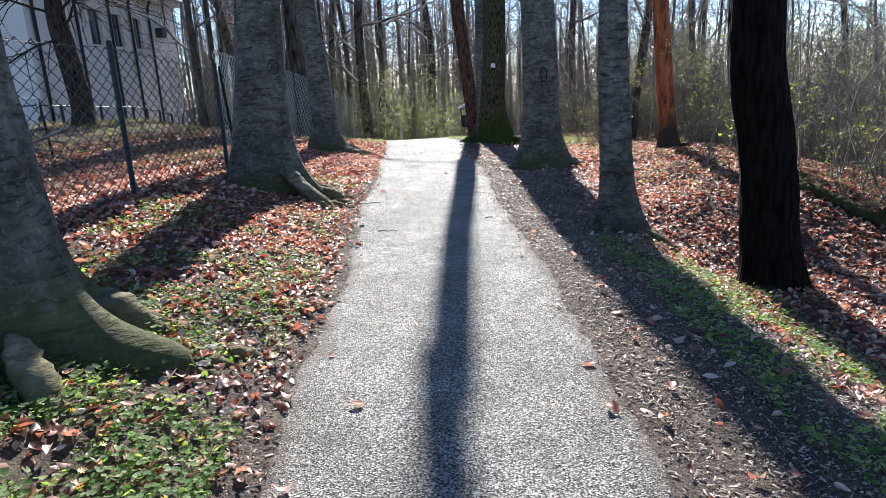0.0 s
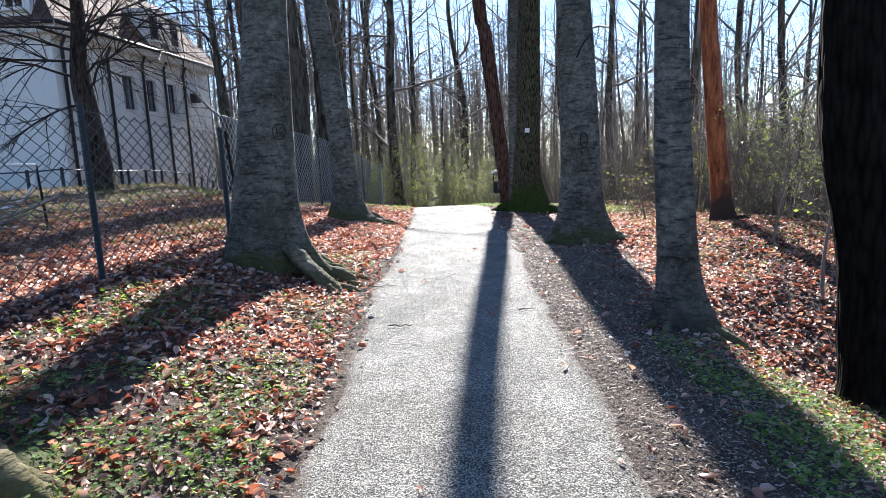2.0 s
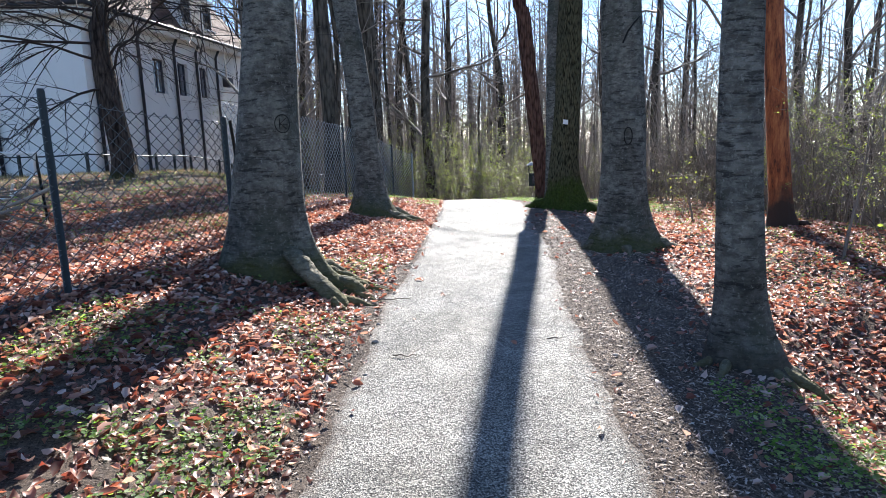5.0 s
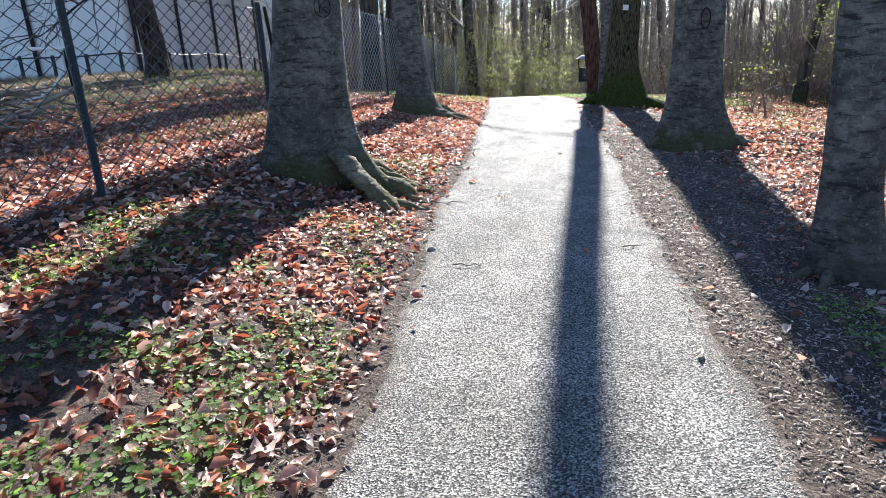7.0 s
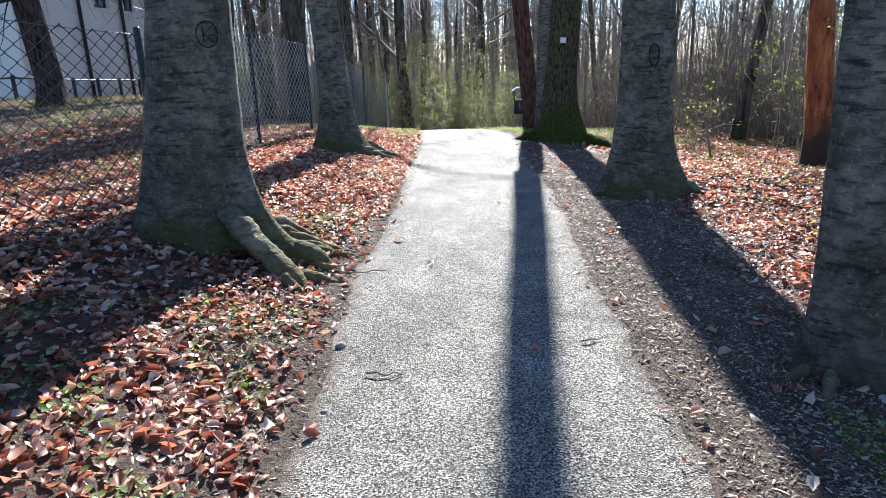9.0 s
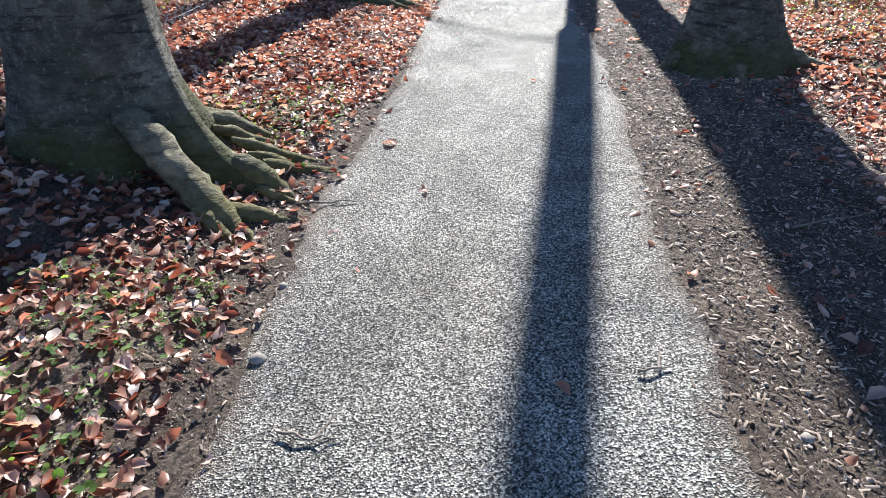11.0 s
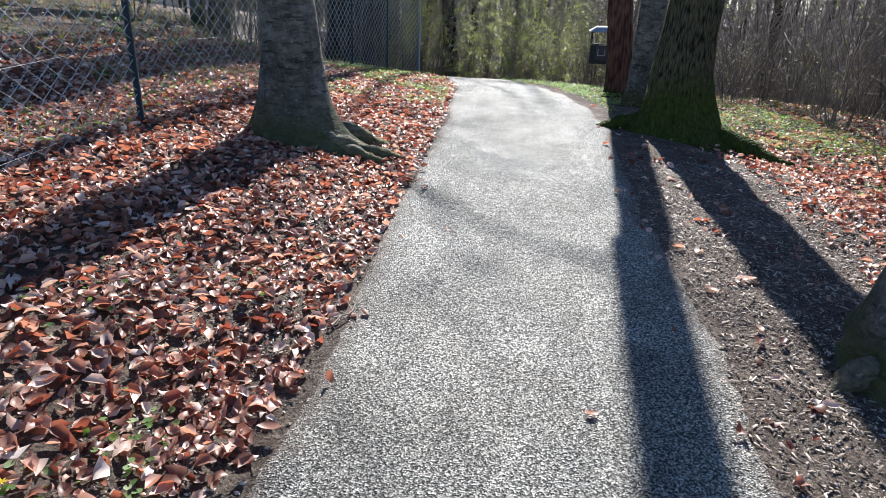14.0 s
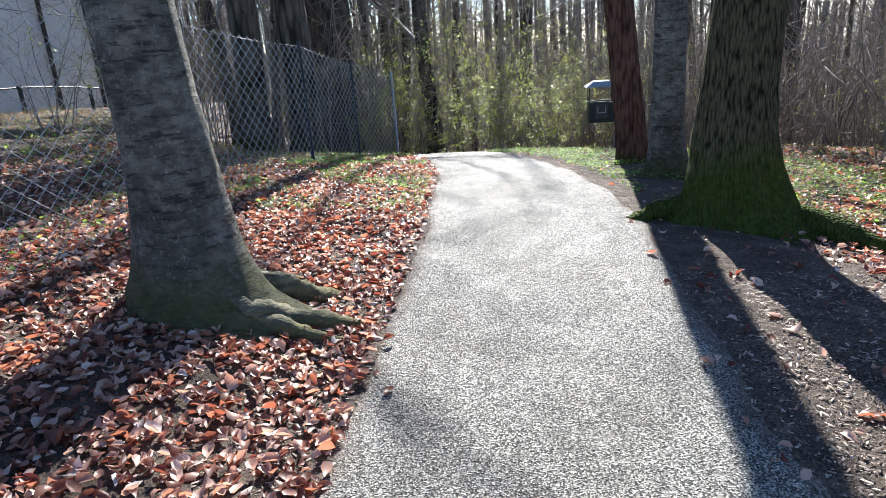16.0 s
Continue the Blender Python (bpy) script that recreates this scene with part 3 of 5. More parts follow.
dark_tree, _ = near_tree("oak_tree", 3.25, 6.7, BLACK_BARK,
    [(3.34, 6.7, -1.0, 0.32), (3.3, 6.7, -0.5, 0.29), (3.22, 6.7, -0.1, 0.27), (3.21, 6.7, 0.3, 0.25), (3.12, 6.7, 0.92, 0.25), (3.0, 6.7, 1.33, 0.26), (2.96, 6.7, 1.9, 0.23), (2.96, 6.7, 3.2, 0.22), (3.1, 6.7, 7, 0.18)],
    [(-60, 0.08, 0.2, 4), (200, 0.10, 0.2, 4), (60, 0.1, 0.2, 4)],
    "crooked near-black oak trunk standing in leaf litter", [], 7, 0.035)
big_beech, _ = near_tree("beech_tree", -2.46, 3.6, BEECH,
    [(-2.48, 3.6, 0.0, 0.50), (-2.46, 3.6, 0.5, 0.47), (-2.45, 3.6, 0.8, 0.45), (-2.44, 3.6, 1.2, 0.43), (-2.45, 3.6, 2.2, 0.40), (-2.48, 3.6, 7, 0.33)],
    [(-4, 0.24, 0.22, 34), (-8, 0.09, 0.5, 6), (-60, 0.10, 0.2, 12), (42, 0.22, 0.2, 14), (200, 0.2, 0.25, 4), (120, 0.2, 0.25, 4)],
    "massive old beech trunk with thick mossy roots",
    [(-4, 0.52, 0.80, 0.10, 0.20, -0.05), (24, 0.56, 0.50, 0.11, 0.16, -0.35, 26), (38, 0.58, 0.46, 0.10, 0.13, -0.3, 16), (-36, 0.56, 0.52, 0.11, 0.19, -0.3, -38), (-2, 1.12, 0.34, 0.035, 0.02, 0.3, 14),
     (6, 1.26, 0.26, 0.045, 0.03, 0.2, 30)], 8)
leaning, _ = near_tree("pine_tree", 1.24, 20.2, RED_BARK,
    [(1.27, 20.2, -0.6, 0.24), (1.23, 20.2, -0.2, 0.21), (1.0, 20.2, 1.84, 0.19), (0.82, 20.2, 3.5, 0.185), (0.69, 20.2, 4.9, 0.18), (0.46, 20.2, 7, 0.17), (0.24, 20.2, 8.9, 0.155), (0.14, 20.2, 10.5, 0.14)],
    [(200, 0.06, 0.2, 4), (-20, 0.06, 0.2, 4)], "leaning reddish-brown trunk beside the litter bin", [], 9, 0.03, 7.0, 5, 0.09, 0.4)
beech_e, _ = near_tree("beech_tree", 1.38, 18.7, BEECH,
    [(1.40, 18.7, -0.4, 0.25), (1.36, 18.7, 0.2, 0.19), (1.36, 18.7, 1.76, 0.17), (1.45, 18.7, 7, 0.15)],
    [(200, 0.12, 0.2, 5), (-30, 0.14, 0.2, 5)], "grey trunk behind the mossy oak", [(-30, 0.22, 0.4, 0.05, 0.08, 0.1)], 10, 0.02, 10.0, 5, 0.09, 0.5)
for k, (x, y, r, ln) in enumerate(((-5.1, 22.4, 0.24, 0.05), (-4.35, 22.9, 0.27, 0.0), (-4.6, 26.5, 0.36, 0.02))):
    near_tree("oak_tree", x, y, FAR_BARK, [(x, y, -0.6, r * 1.25), (x, y, 0.3, r * 1.05), (x + ln, y, 2.2, r), (x - 0.1, y, 7, r * 0.85)],
              [(200, 0.1, 0.2, 4), (-40, 0.1, 0.2, 4)], "dark furrowed trunk behind the wire fence", [], 20 + k, 0.03)
house_tree, _ = near_tree("lime_tree", -8.57, 17.0, LIME_BARK,
    [(-8.55, 17, 0.4, 0.3), (-8.58, 17, 1.2, 0.25), (-8.76, 17, 2.86, 0.24), (-8.85, 17, 3.6, 0.2), (-8.7, 17, 4.6, 0.15), (-8.6, 17, 7, 0.12)],
    [(200, 0.1, 0.2, 4), (-40, 0.1, 0.2, 4)], "dark forked tree with drooping twigs before the pale house", [], 30, 0.03, 8.0, 12)


def boughs(parent, starts, seed):
    rnd = np.random.default_rng(seed)
    for (px, py_, pz), (dx, dy, dz), ln in starts:
        tb = Tubes()

        def spray(p, d, length, r, n, depth):
            pts = [np.array(p, float)]
            for _ in range(n - 1):
                d = d + rnd.normal(0, 0.13, 3) + np.array([0, 0, -0.05])
                d = d / np.linalg.norm(d)
                pts.append(pts[-1] + d * length / (n - 1))
            tb.add(pts, r * np.linspace(1, 0.25, n), 5 if r > 0.012 else 3)
            if depth:
                for q in range(12 if depth == 2 else 6):
                    d2 = d + rnd.normal(0, 0.5, 3)
                    spray(pts[rnd.integers(1, n)], d2 / np.linalg.norm(d2), length * rnd.uniform(0.3, 0.6), r * 0.42, 5, depth - 1)

        d0 = np.array([dx, dy, dz], float)
        spray((px, py_, pz), d0 / np.linalg.norm(d0), ln, 0.035, 8, 2)
        part("bough", tb.mesh("bough", BOUGH), parent, "dark drooping bough with fine twigs")


boughs(house_tree, [((-0.15, 0, 2.3), (1, -0.5, 0.35), 3.2), ((-0.2, 0, 2.6), (-1, -0.6, 0.25), 3.4), ((-0.2, 0, 3.0), (0.9, -0.8, 0.5), 3.6), ((-0.2, 0, 3.2), (-0.8, -0.9, 0.4), 3.4),
                    ((-0.2, 0, 3.4), (0.2, -1, 0.3), 3.0), ((-0.2, 0, 3.6), (1, -0.2, 0.5), 3.8), ((-0.2, 0, 3.5), (-1, -0.1, 0.4), 3.6), ((-0.1, 0, 2.0), (-0.7, -0.8, 0.1), 2.6),
                    ((-0.2, 0, 4.0), (0.6, -0.7, 0.4), 3.4), ((-0.2, 0, 4.1), (-0.5, -0.7, 0.3), 3.4),
                    ((-0.1, 0, 2.7), (1, -0.9, 0.3), 4.6), ((-0.1, 0, 3.3), (1, -0.5, 0.35), 4.8), ((-0.1, 0, 3.8), (1, -0.7, 0.2), 4.4), ((-0.2, 0, 3.0), (-1, -0.8, 0.25), 4.6), ((-0.2, 0, 3.7), (-1, -0.4, 0.3), 4.8),
                    ((-0.1, 0, 4.4), (0.8, -1, 0.2), 4.4), ((-0.2, 0, 4.5), (-0.7, -1, 0.15), 4.4), ((-0.1, 0, 4.8), (1, -0.3, 0.25), 4.6)], 61)


def surface(tree_x, tree_y, r, heading, z, across):
    a = radians(heading) + across / r
    return (tree_x + math.cos(a) * (r + 0.004), tree_y + math.sin(a) * (r + 0.004), z)


def grooves(parent, base, cx, cy, r, heading, z, strokes, width=0.0045, slope=0.0):
    tb = Tubes()
    for st in strokes:
        pts = [surface(cx, cy, r + slope * dz, heading, z + dz, dx) for dx, dz in st]
        tb.add([(p[0] - base[0], p[1] - base[1], p[2] - base[2]) for p in pts], [width] * len(pts), 5)
    return part("carving", tb.mesh("carving", CARVED), parent, "dark carved letter in a ring")


ring = [(0.075 * math.cos(a), 0.085 * math.sin(a)) for a in np.linspace(0, 2 * math.pi, 22)]
grooves(beech, beech_base, -2.11, 8.8, 0.300, -45, 1.73, [ring, [(-0.03, -0.05), (-0.03, 0.05)], [(0.035, 0.05), (-0.025, 0.0), (0.04, -0.05)]])
grooves(beech_c, beech_c_base, 1.77, 11.5, 0.288, -90, 1.47, [[(0.05 * math.cos(a), 0.11 * math.sin(a)) for a in np.linspace(0, 2 * math.pi, 18)]], 0.008)
grooves(beech_c, beech_c_base, 1.72, 11.5, 0.262, -70, 2.85, [[(-0.12, -0.22), (-0.06, -0.08), (0.02, 0.02), (0.12, 0.1)]], 0.012)
blaze = [surface(1.44, 16.4, 0.295, -94, 1.72 + dz, dx) for dx, dz in ((-0.055, -0.04), (0.045, -0.055), (0.055, 0.04), (-0.045, 0.05))]
bl = sheet("blaze", [(p[0] - oak_base[0], p[1] - oak_base[1] - 0.012, p[2] - oak_base[2]) for p in blaze], [np.array([[0, 1, 2, 3]])], WHITE, False)
part("trail_blaze", bl, oak, "small white painted trail mark")

# woodland behind: a few kinds of tree, repeated with turns and sizes
kinds = []
for k in range(8):
    rnd = np.random.default_rng(40 + k)
    h = rnd.uniform(15, 20)
    tr, cr = grow(h, rnd.uniform(0.085, 0.16), rnd, 17, 0.14 if k % 2 else 0.3, 0.2, 3, 0.035)
    kinds.append((tr.mesh("trunk", FAR_BARK), cr.mesh("crown", TWIG)))


def woodland_tree(x, y, size, turn, k, slim=1.0):
    tree = thing("tree", Matrix.LocRotScale((x, y, foot(x, y)), Euler((0, 0, turn)), (size * slim, size * slim, size)),
                 "bare brown woodland tree with fine twigs in early spring", "tree", "bare trees of the wood")
    part("trunk", kinds[k][0], tree)
    part("crown", kinds[k][1], tree)
    return tree


rnd = np.random.default_rng(3)
spots = [(-4.2, 32, 1.0), (-2.8, 30, 1.5), (-2.7, 36, 1.2), (0.6, 47, 1.9), (3.95, 39, 1.5), (5.5, 26, 1.0), (4.85, 17, 1.2), (8.0, 20, 1.1), (8.55, 19, 0.9),
         (-9.5, 28, 1.2), (-7.5, 24, 1.1), (-2.82, 45, 1.2), (-1.6, 49, 1.2), (-0.9, 52, 1.3), (4.55, 30, 0.8), (9, 35, 1.1), (11.4, 30, 0.9),
         (-6.3, 29.5, 1.0), (-5.1, 31.5, 1.2), (-7.2, 33.5, 1.1), (-8.4, 38, 1.3), (-6.0, 40, 1.2), (-5.6, 35.6, 0.9), (-8.0, 30.5, 1.0), (-6.6, 21.6, 0.9), (-7.9, 23.6, 1.0), (-5.9, 25.2, 1.1), (-4.5, 29.0, 0.9), (-4.3, 33.2, 1.2), (-6.9, 36.6, 1.3), (-5.4, 27.2, 1.2), (-7.2, 26.4, 1.2)]
placed = []
for x, y, sz in spots:
    woodland_tree(x, y, 0.8 + 0.2 * sz, rnd.uniform(0, 6.3), int(rnd.integers(0, 8)), sz)
    placed.append((x, y))
tries = 0
while len(placed) < 128 and tries < 6000:
    tries += 1
    y = rnd.uniform(16, 72)
    x = rnd.uniform(-0.62 * y - 2, 0.78 * y + 3)
    if x < 6.5 and y < 25 or (-27 < x < -9 and 17 < y < 36) or (x < -3 and y < 27):
        continue
    if y < 46 and -2.2 + 0.035 * (y - 18) < x < 1.3 + 0.035 * (y - 2):
        continue
    if min(math.hypot(x - a, y - b) for a, b in placed) < 1.5:
        continue
    placed.append((x, y))
    woodland_tree(x, y, rnd.uniform(0.7, 1.15), rnd.uniform(0, 6.3), int(rnd.integers(0, 8)), rnd.uniform(0.7, 1.25))


# unseen trees added behind the camera to cut the sky's fill light
for _ in range(20):
    woodland_tree(rnd.uniform(-16, 16), rnd.uniform(-22, -3), rnd.uniform(0.8, 1.1), rnd.uniform(0, 6.3), int(rnd.integers(0, 8)), rnd.uniform(0.8, 1.3))

# the far wood, too dense to count
far_rnd = np.random.default_rng(77)
tb = Tubes()
for _ in range(620):
    y = far_rnd.uniform(46, 105)
    x = far_rnd.uniform(-0.75 * y, 0.85 * y)
    z, h, r = foot(x, y) - 0.3, far_rnd.uniform(13, 21), far_rnd.uniform(0.09, 0.2)
    lx = far_rnd.normal(0, 0.03)
    tb.add([(x, y, z), (x + lx * h * 0.5, y, z + h * 0.5), (x + lx * h, y, z + h)], [r, r * 0.7, r * 0.15], 4)
    for k in range(34):
        f = far_rnd.uniform(0.1, 0.95)
        p = np.array([x + lx * h * f, y, z + h * f])
        d = far_rnd.normal(0, 1, 3) * np.array([1, 0.6, 0.5]) + np.array([0, 0, 0.7])
        d *= far_rnd.uniform(1.2, 4.2) / np.linalg.norm(d)
        bend = far_rnd.normal(0, 0.25, 3)
        tb.add([p, p + d * 0.5 + bend, p + d], [0.035, 0.02, 0.007], 3)
for _ in range(700):
    y = far_rnd.uniform(34, 80)
    x = far_rnd.uniform(-0.7 * y, 0.8 * y)
    if -28 < x < -9 and y < 40:
        continue
    z, h = foot(x, y) - 0.1, far_rnd.uniform(1.5, 5)
    d = far_rnd.normal(0, 0.2, 2)
    tb.add([(x, y, z), (x + d[0] * h * 0.5, y + d[1], z + h * 0.5), (x + d[0] * h * 1.3, y + d[1], z + h)], [0.035, 0.025, 0.008], 3)
    for k in range(6):
        f = far_rnd.uniform(0.2, 1)
        p = np.array([x + d[0] * h * f, y + d[1] * f, z + h * f])
        q = far_rnd.normal(0, 0.6, 3) + np.array([0, 0, 0.4])
        tb.add([p, p + q], [0.014, 0.006], 3)
far_wood = part("far_wood", tb.mesh("far_wood", TWIG))
tagged(far_wood, "distant bare woodland with thin trunks and branches", "woodland", kind="stuff")


# brushwood: thin stems and fine twigs between the trees
brush_rnd = np.random.default_rng(91)
tb = Tubes()
for _ in range(2300):
    y = brush_rnd.uniform(19, 58)
    x = brush_rnd.uniform(-0.55 * y, 0.72 * y + 2)
    if (x < 5.2 and y < 25) or (-28 < x < -5 and y < 40) or (y < 44 and -3.4 - 0.1 * (y - 24) < x < 0.9):
        continue
    z, h = foot(x, y) - 0.1, 2.0 + 6.5 * brush_rnd.uniform() ** 1.6
    lean = brush_rnd.normal(0, 0.16, 2)
    p0 = np.array([x, y, z])
    top = p0 + np.array([lean[0] * h, lean[1] * h, h])
    tb.add([p0, (p0 + top) / 2 + brush_rnd.normal(0, 0.08, 3), top], [0.022, 0.014, 0.004], 3)
    for k in range(10):
        p = p0 + (top - p0) * brush_rnd.uniform(0.12, 1)
        q = brush_rnd.normal(0, 0.55, 3) + np.array([0, 0, 0.3])
        tb.add([p, p + q * 0.6 + brush_rnd.normal(0, 0.06, 3), p + q * brush_rnd.uniform(1.0, 1.7)], [0.008, 0.006, 0.003], 3)
for x0, x1, y0, y1, count in ((4.6, 14, 13.5, 31, 1000), (5.4, 11, 6, 13.5, 90), (-8.5, -4.1, 23, 31, 170), (1.6, 5, 25, 33, 130)):
    for _ in range(count):
        x, y = brush_rnd.uniform(x0, x1), brush_rnd.uniform(y0, y1)
        h, az = 1.0 + 3.2 * brush_rnd.uniform() ** 1.5, brush_rnd.uniform(0, 6.3)
        arch = brush_rnd.uniform(0.2, 0.8) * h
        p0 = np.array([x, y, foot(x, y) - 0.05])
        way = np.array([math.cos(az), math.sin(az), 0])
        bow = [p0, p0 + way * arch * 0.2 + np.array([0, 0, h * 0.55]), p0 + way * arch * 0.6 + np.array([0, 0, h * 0.92]), p0 + way * arch * 1.2 + np.array([0, 0, h])]
        tb.add(bow, [0.016, 0.012, 0.008, 0.003], 3)
        for k in range(9):
            j = int(brush_rnd.integers(0, 3))
            p = bow[j] + (bow[j + 1] - bow[j]) * brush_rnd.uniform(0.2, 1)
            q = brush_rnd.normal(0, 0.42, 3) + way * 0.15 + np.array([0, 0, 0.12])
            tb.add([p, p + q * 0.6 + brush_rnd.normal(0, 0.05, 3), p + q * brush_rnd.uniform(1.0, 1.6)], [0.0065, 0.0045, 0.0025], 3)
brushwood = part("brushwood", tb.mesh("brushwood", TWIG))
tagged(brushwood, "tangled bare brushwood with fine twigs between trunks", "brushwood", kind="stuff")


# undergrowth
def shrub_meshes(seed, height, stems, leafy):
    rnd = np.random.default_rng(seed)
    tb = Tubes()
    tips = []

    def shoot(p, d, length, r, n, curl):
        pts = [np.array(p, float)]
        for _ in range(n - 1):
            d = d + rnd.normal(0, curl, 3)
            d /= np.linalg.norm(d)
            pts.append(pts[-1] + d * length / (n - 1))
        pts = np.array(pts)
        tb.add(pts, r * np.linspace(1, 0.3, n), 3 if r < 0.008 else 5)
        return pts

    for _ in range(stems):
        az, lean = rnd.uniform(0, 6.3), rnd.uniform(0.05, 0.55)
        d = np.array([math.cos(az) * lean, math.sin(az) * lean, 1.0])
        p0 = np.array([math.cos(az), math.sin(az), 0]) * rnd.uniform(0, 0.35)
        p0[2] = -0.1
        ln = height * rnd.uniform(0.55, 1.1)
        pts = shoot(p0, d, ln, rnd.uniform(0.006, 0.016), 6, 0.14)
        for _ in range(7):
            at = pts[rnd.integers(1, 6)]
            d2 = rnd.normal(0, 0.75, 3) + np.array([0, 0, 0.45])
            d2 /= np.linalg.norm(d2)
            p2 = shoot(at, d2, ln * rnd.uniform(0.15, 0.42), 0.0055, 4, 0.2)
            for _ in range(3):
                d3 = d2 + rnd.normal(0, 0.7, 3)
                d3 /= np.linalg.norm(d3)
                p3 = shoot(p2[rnd.integers(1, 4)], d3, ln * rnd.uniform(0.06, 0.2), 0.0035, 2, 0.2)
                tips.append((p3[0] + p3[1]) / 2)
                tips += list(p3[1:])
    tips = np.array(tips)
    n = int(len(tips) * leafy)
    pick = rnd.integers(0, len(tips), max(n, 1))
    place = tips[pick] + rnd.normal(0, 0.03, (len(pick), 3))
    v, g = scattered("leaves", YOUNG, SMALL_V, [SMALL_F], place, turns(len(pick), 0.9, rnd), rnd.uniform(0.016, 0.036, len(pick)))
    return tb.mesh("stems", TWIG), sheet("leaves", v, g, YOUNG)


SMALL_V = np.array([(0, -0.6, 0), (0.38, 0.05, 0.08), (0, 0.75, 0), (-0.38, 0.05, 0.08)])
SMALL_F = np.array([[0, 1, 2], [0, 2, 3]])
bushes = [(shrub_meshes(200 + k, h, n, lf), lab) for k, (h, n, lf, lab) in enumerate((
    (2.6, 10, 0.25, "bare twiggy brown shrub"), (3.2, 10, 0.1, "bare twiggy brown shrub"), (2.2, 11, 5.0, "shrub with fresh yellow-green leaves"),
    (1.6, 9, 6.0, "dense shrub in fresh green leaf"), (3.6, 9, 3.6, "tall shrub with opening yellow-green buds"), (1.2, 9, 0.3, "low bare twiggy shrub")))]


def shrub(x, y, k, size, turn):
    (stems, leaves), lab = bushes[k]
    ob = thing("shrub", Matrix.LocRotScale((x, y, foot(x, y)), Euler((0, 0, turn)), (size, size, size)), lab, "shrub", "undergrowth of the wood")
    part("stem_tangle", stems, ob)
    part("foliage", leaves, ob, "small fresh leaves")
    return ob


rnd = np.random.default_rng(11)
for x, y, k, sz in ((-1.2, 26.5, 3, 1.3), (-0.2, 27, 3, 1.2), (0.6, 26.2, 3, 1.1), (-2.2, 27.5, 3, 1.3), (-0.6, 29, 2, 1.6), (0.2, 30.5, 4, 1.3), (1.3, 27.5, 2, 1.2),
                    (-3.2, 28, 2, 1.3), (2.4, 26, 4, 0.9), (3.4, 22, 5, 1.2), (5.4, 11.2, 2, 0.9), (5.9, 9.6, 4, 0.85), (5.6, 8.0, 2, 0.95), (6.4, 6.9, 4, 0.9), (4.9, 13.9, 2, 0.8),
                    (3.6, 15.6, 5, 0.7), (4.0, 18.5, 0, 0.9), (5.2, 20, 1, 1.0), (3.3, 20.5, 0, 0.8), (2.9, 23.5, 0, 1.0), (-5.5, 26, 2, 1.0), (-3.9, 25.2, 3, 0.8), (-5.9, 20.5, 2, 0.8),
                    (-6.6, 22.5, 4, 1.0), (-7.6, 20.5, 0, 0.9)):
    shrub(x, y, k, sz, rnd.uniform(0, 6.3))
for x, y in ((4.6, 17.6), (5.4, 18.4), (4.2, 19.6), (6.2, 19.2), (5.0, 21.4), (3.7, 22.4), (6.6, 21.6), (4.4, 23.8), (5.8, 23.4), (7.2, 17.8), (6.2, 16.4), (5.6, 15.2), (7.4, 15.0), (6.8, 13.2)):
    shrub(x, y, int(rnd.choice([0, 1, 5])), rnd.uniform(0.75, 1.05), rnd.uniform(0, 6.3))
for _ in range(26):
    shrub(rnd.uniform(-6.5, 6), rnd.uniform(27, 42), int(rnd.choice([0, 1, 2, 4, 3])), rnd.uniform(1.1, 1.7), rnd.uniform(0, 6.3))
for _ in range(78):
    y = rnd.uniform(6, 40)
    x = rnd.uniform(5.6, 0.75 * y + 5) if rnd.uniform() < 0.72 else rnd.uniform(-4.5, 6) if y > 27 else rnd.uniform(6.5, 11)
    if y < 25 and x < 5.3:
        x = 5.3 + rnd.uniform(0, 4)
    shrub(x, y, int(rnd.choice([0, 1, 0, 1, 4, 2, 5])), rnd.uniform(0.8, 1.35), rnd.uniform(0, 6.3))

def sapling(x, y, height, seed):
    rnd = np.random.default_rng(seed)
    ob = thing("sapling", (x, y, foot(x, y)), "thin bare sapling with a few young leaves", "sapling", "saplings on the bank")
    tb = Tubes()
    t = np.linspace(0, 1, 10)
    pts = np.stack([0.12 * np.sin(3 * t + seed) - 0.12 * math.sin(seed), 0.08 * np.sin(4 * t), t * height - 0.1], -1)
    tb.add(pts, 0.02 * (1 - 0.8 * t) + 0.002, 6)
    part("stem", tb.mesh("stem", TWIG), ob)
    tips = []
    for k in range(14):
        p = pts[rnd.integers(4, 10)]
        d = np.array([rnd.normal(0, 1), rnd.normal(0, 1), 0.4])
        d *= rnd.uniform(0.2, 0.6) / np.linalg.norm(d)
        q = Tubes().add([p, p + d * 0.5 + rnd.normal(0, 0.03, 3), p + d], [0.006, 0.004, 0.002], 4)
        part("twig", q.mesh("twig", TWIG), ob)
        tips += [p + d * f for f in (0.5, 0.7, 0.85, 1.0)]
    tips = np.array(tips) + rnd.normal(0, 0.03, (len(tips), 3))
    v, g = scattered("foliage", YOUNG, SMALL_V, [SMALL_F], tips, turns(len(tips), 0.9, rnd), rnd.uniform(0.025, 0.05, len(tips)))
    part("foliage", sheet("foliage", v, g, YOUNG), ob, "sparse yellow-green leaves")
    return ob


for k, (x, y, h) in enumerate(((3.75, 8.45, 2.2), (4.2, 10.6, 1.7), (5.0, 7.4, 2.4), (3.4, 14.0, 1.2), (4.9, 9.2, 2.0))):
    sapling(x, y, h, 300 + k)

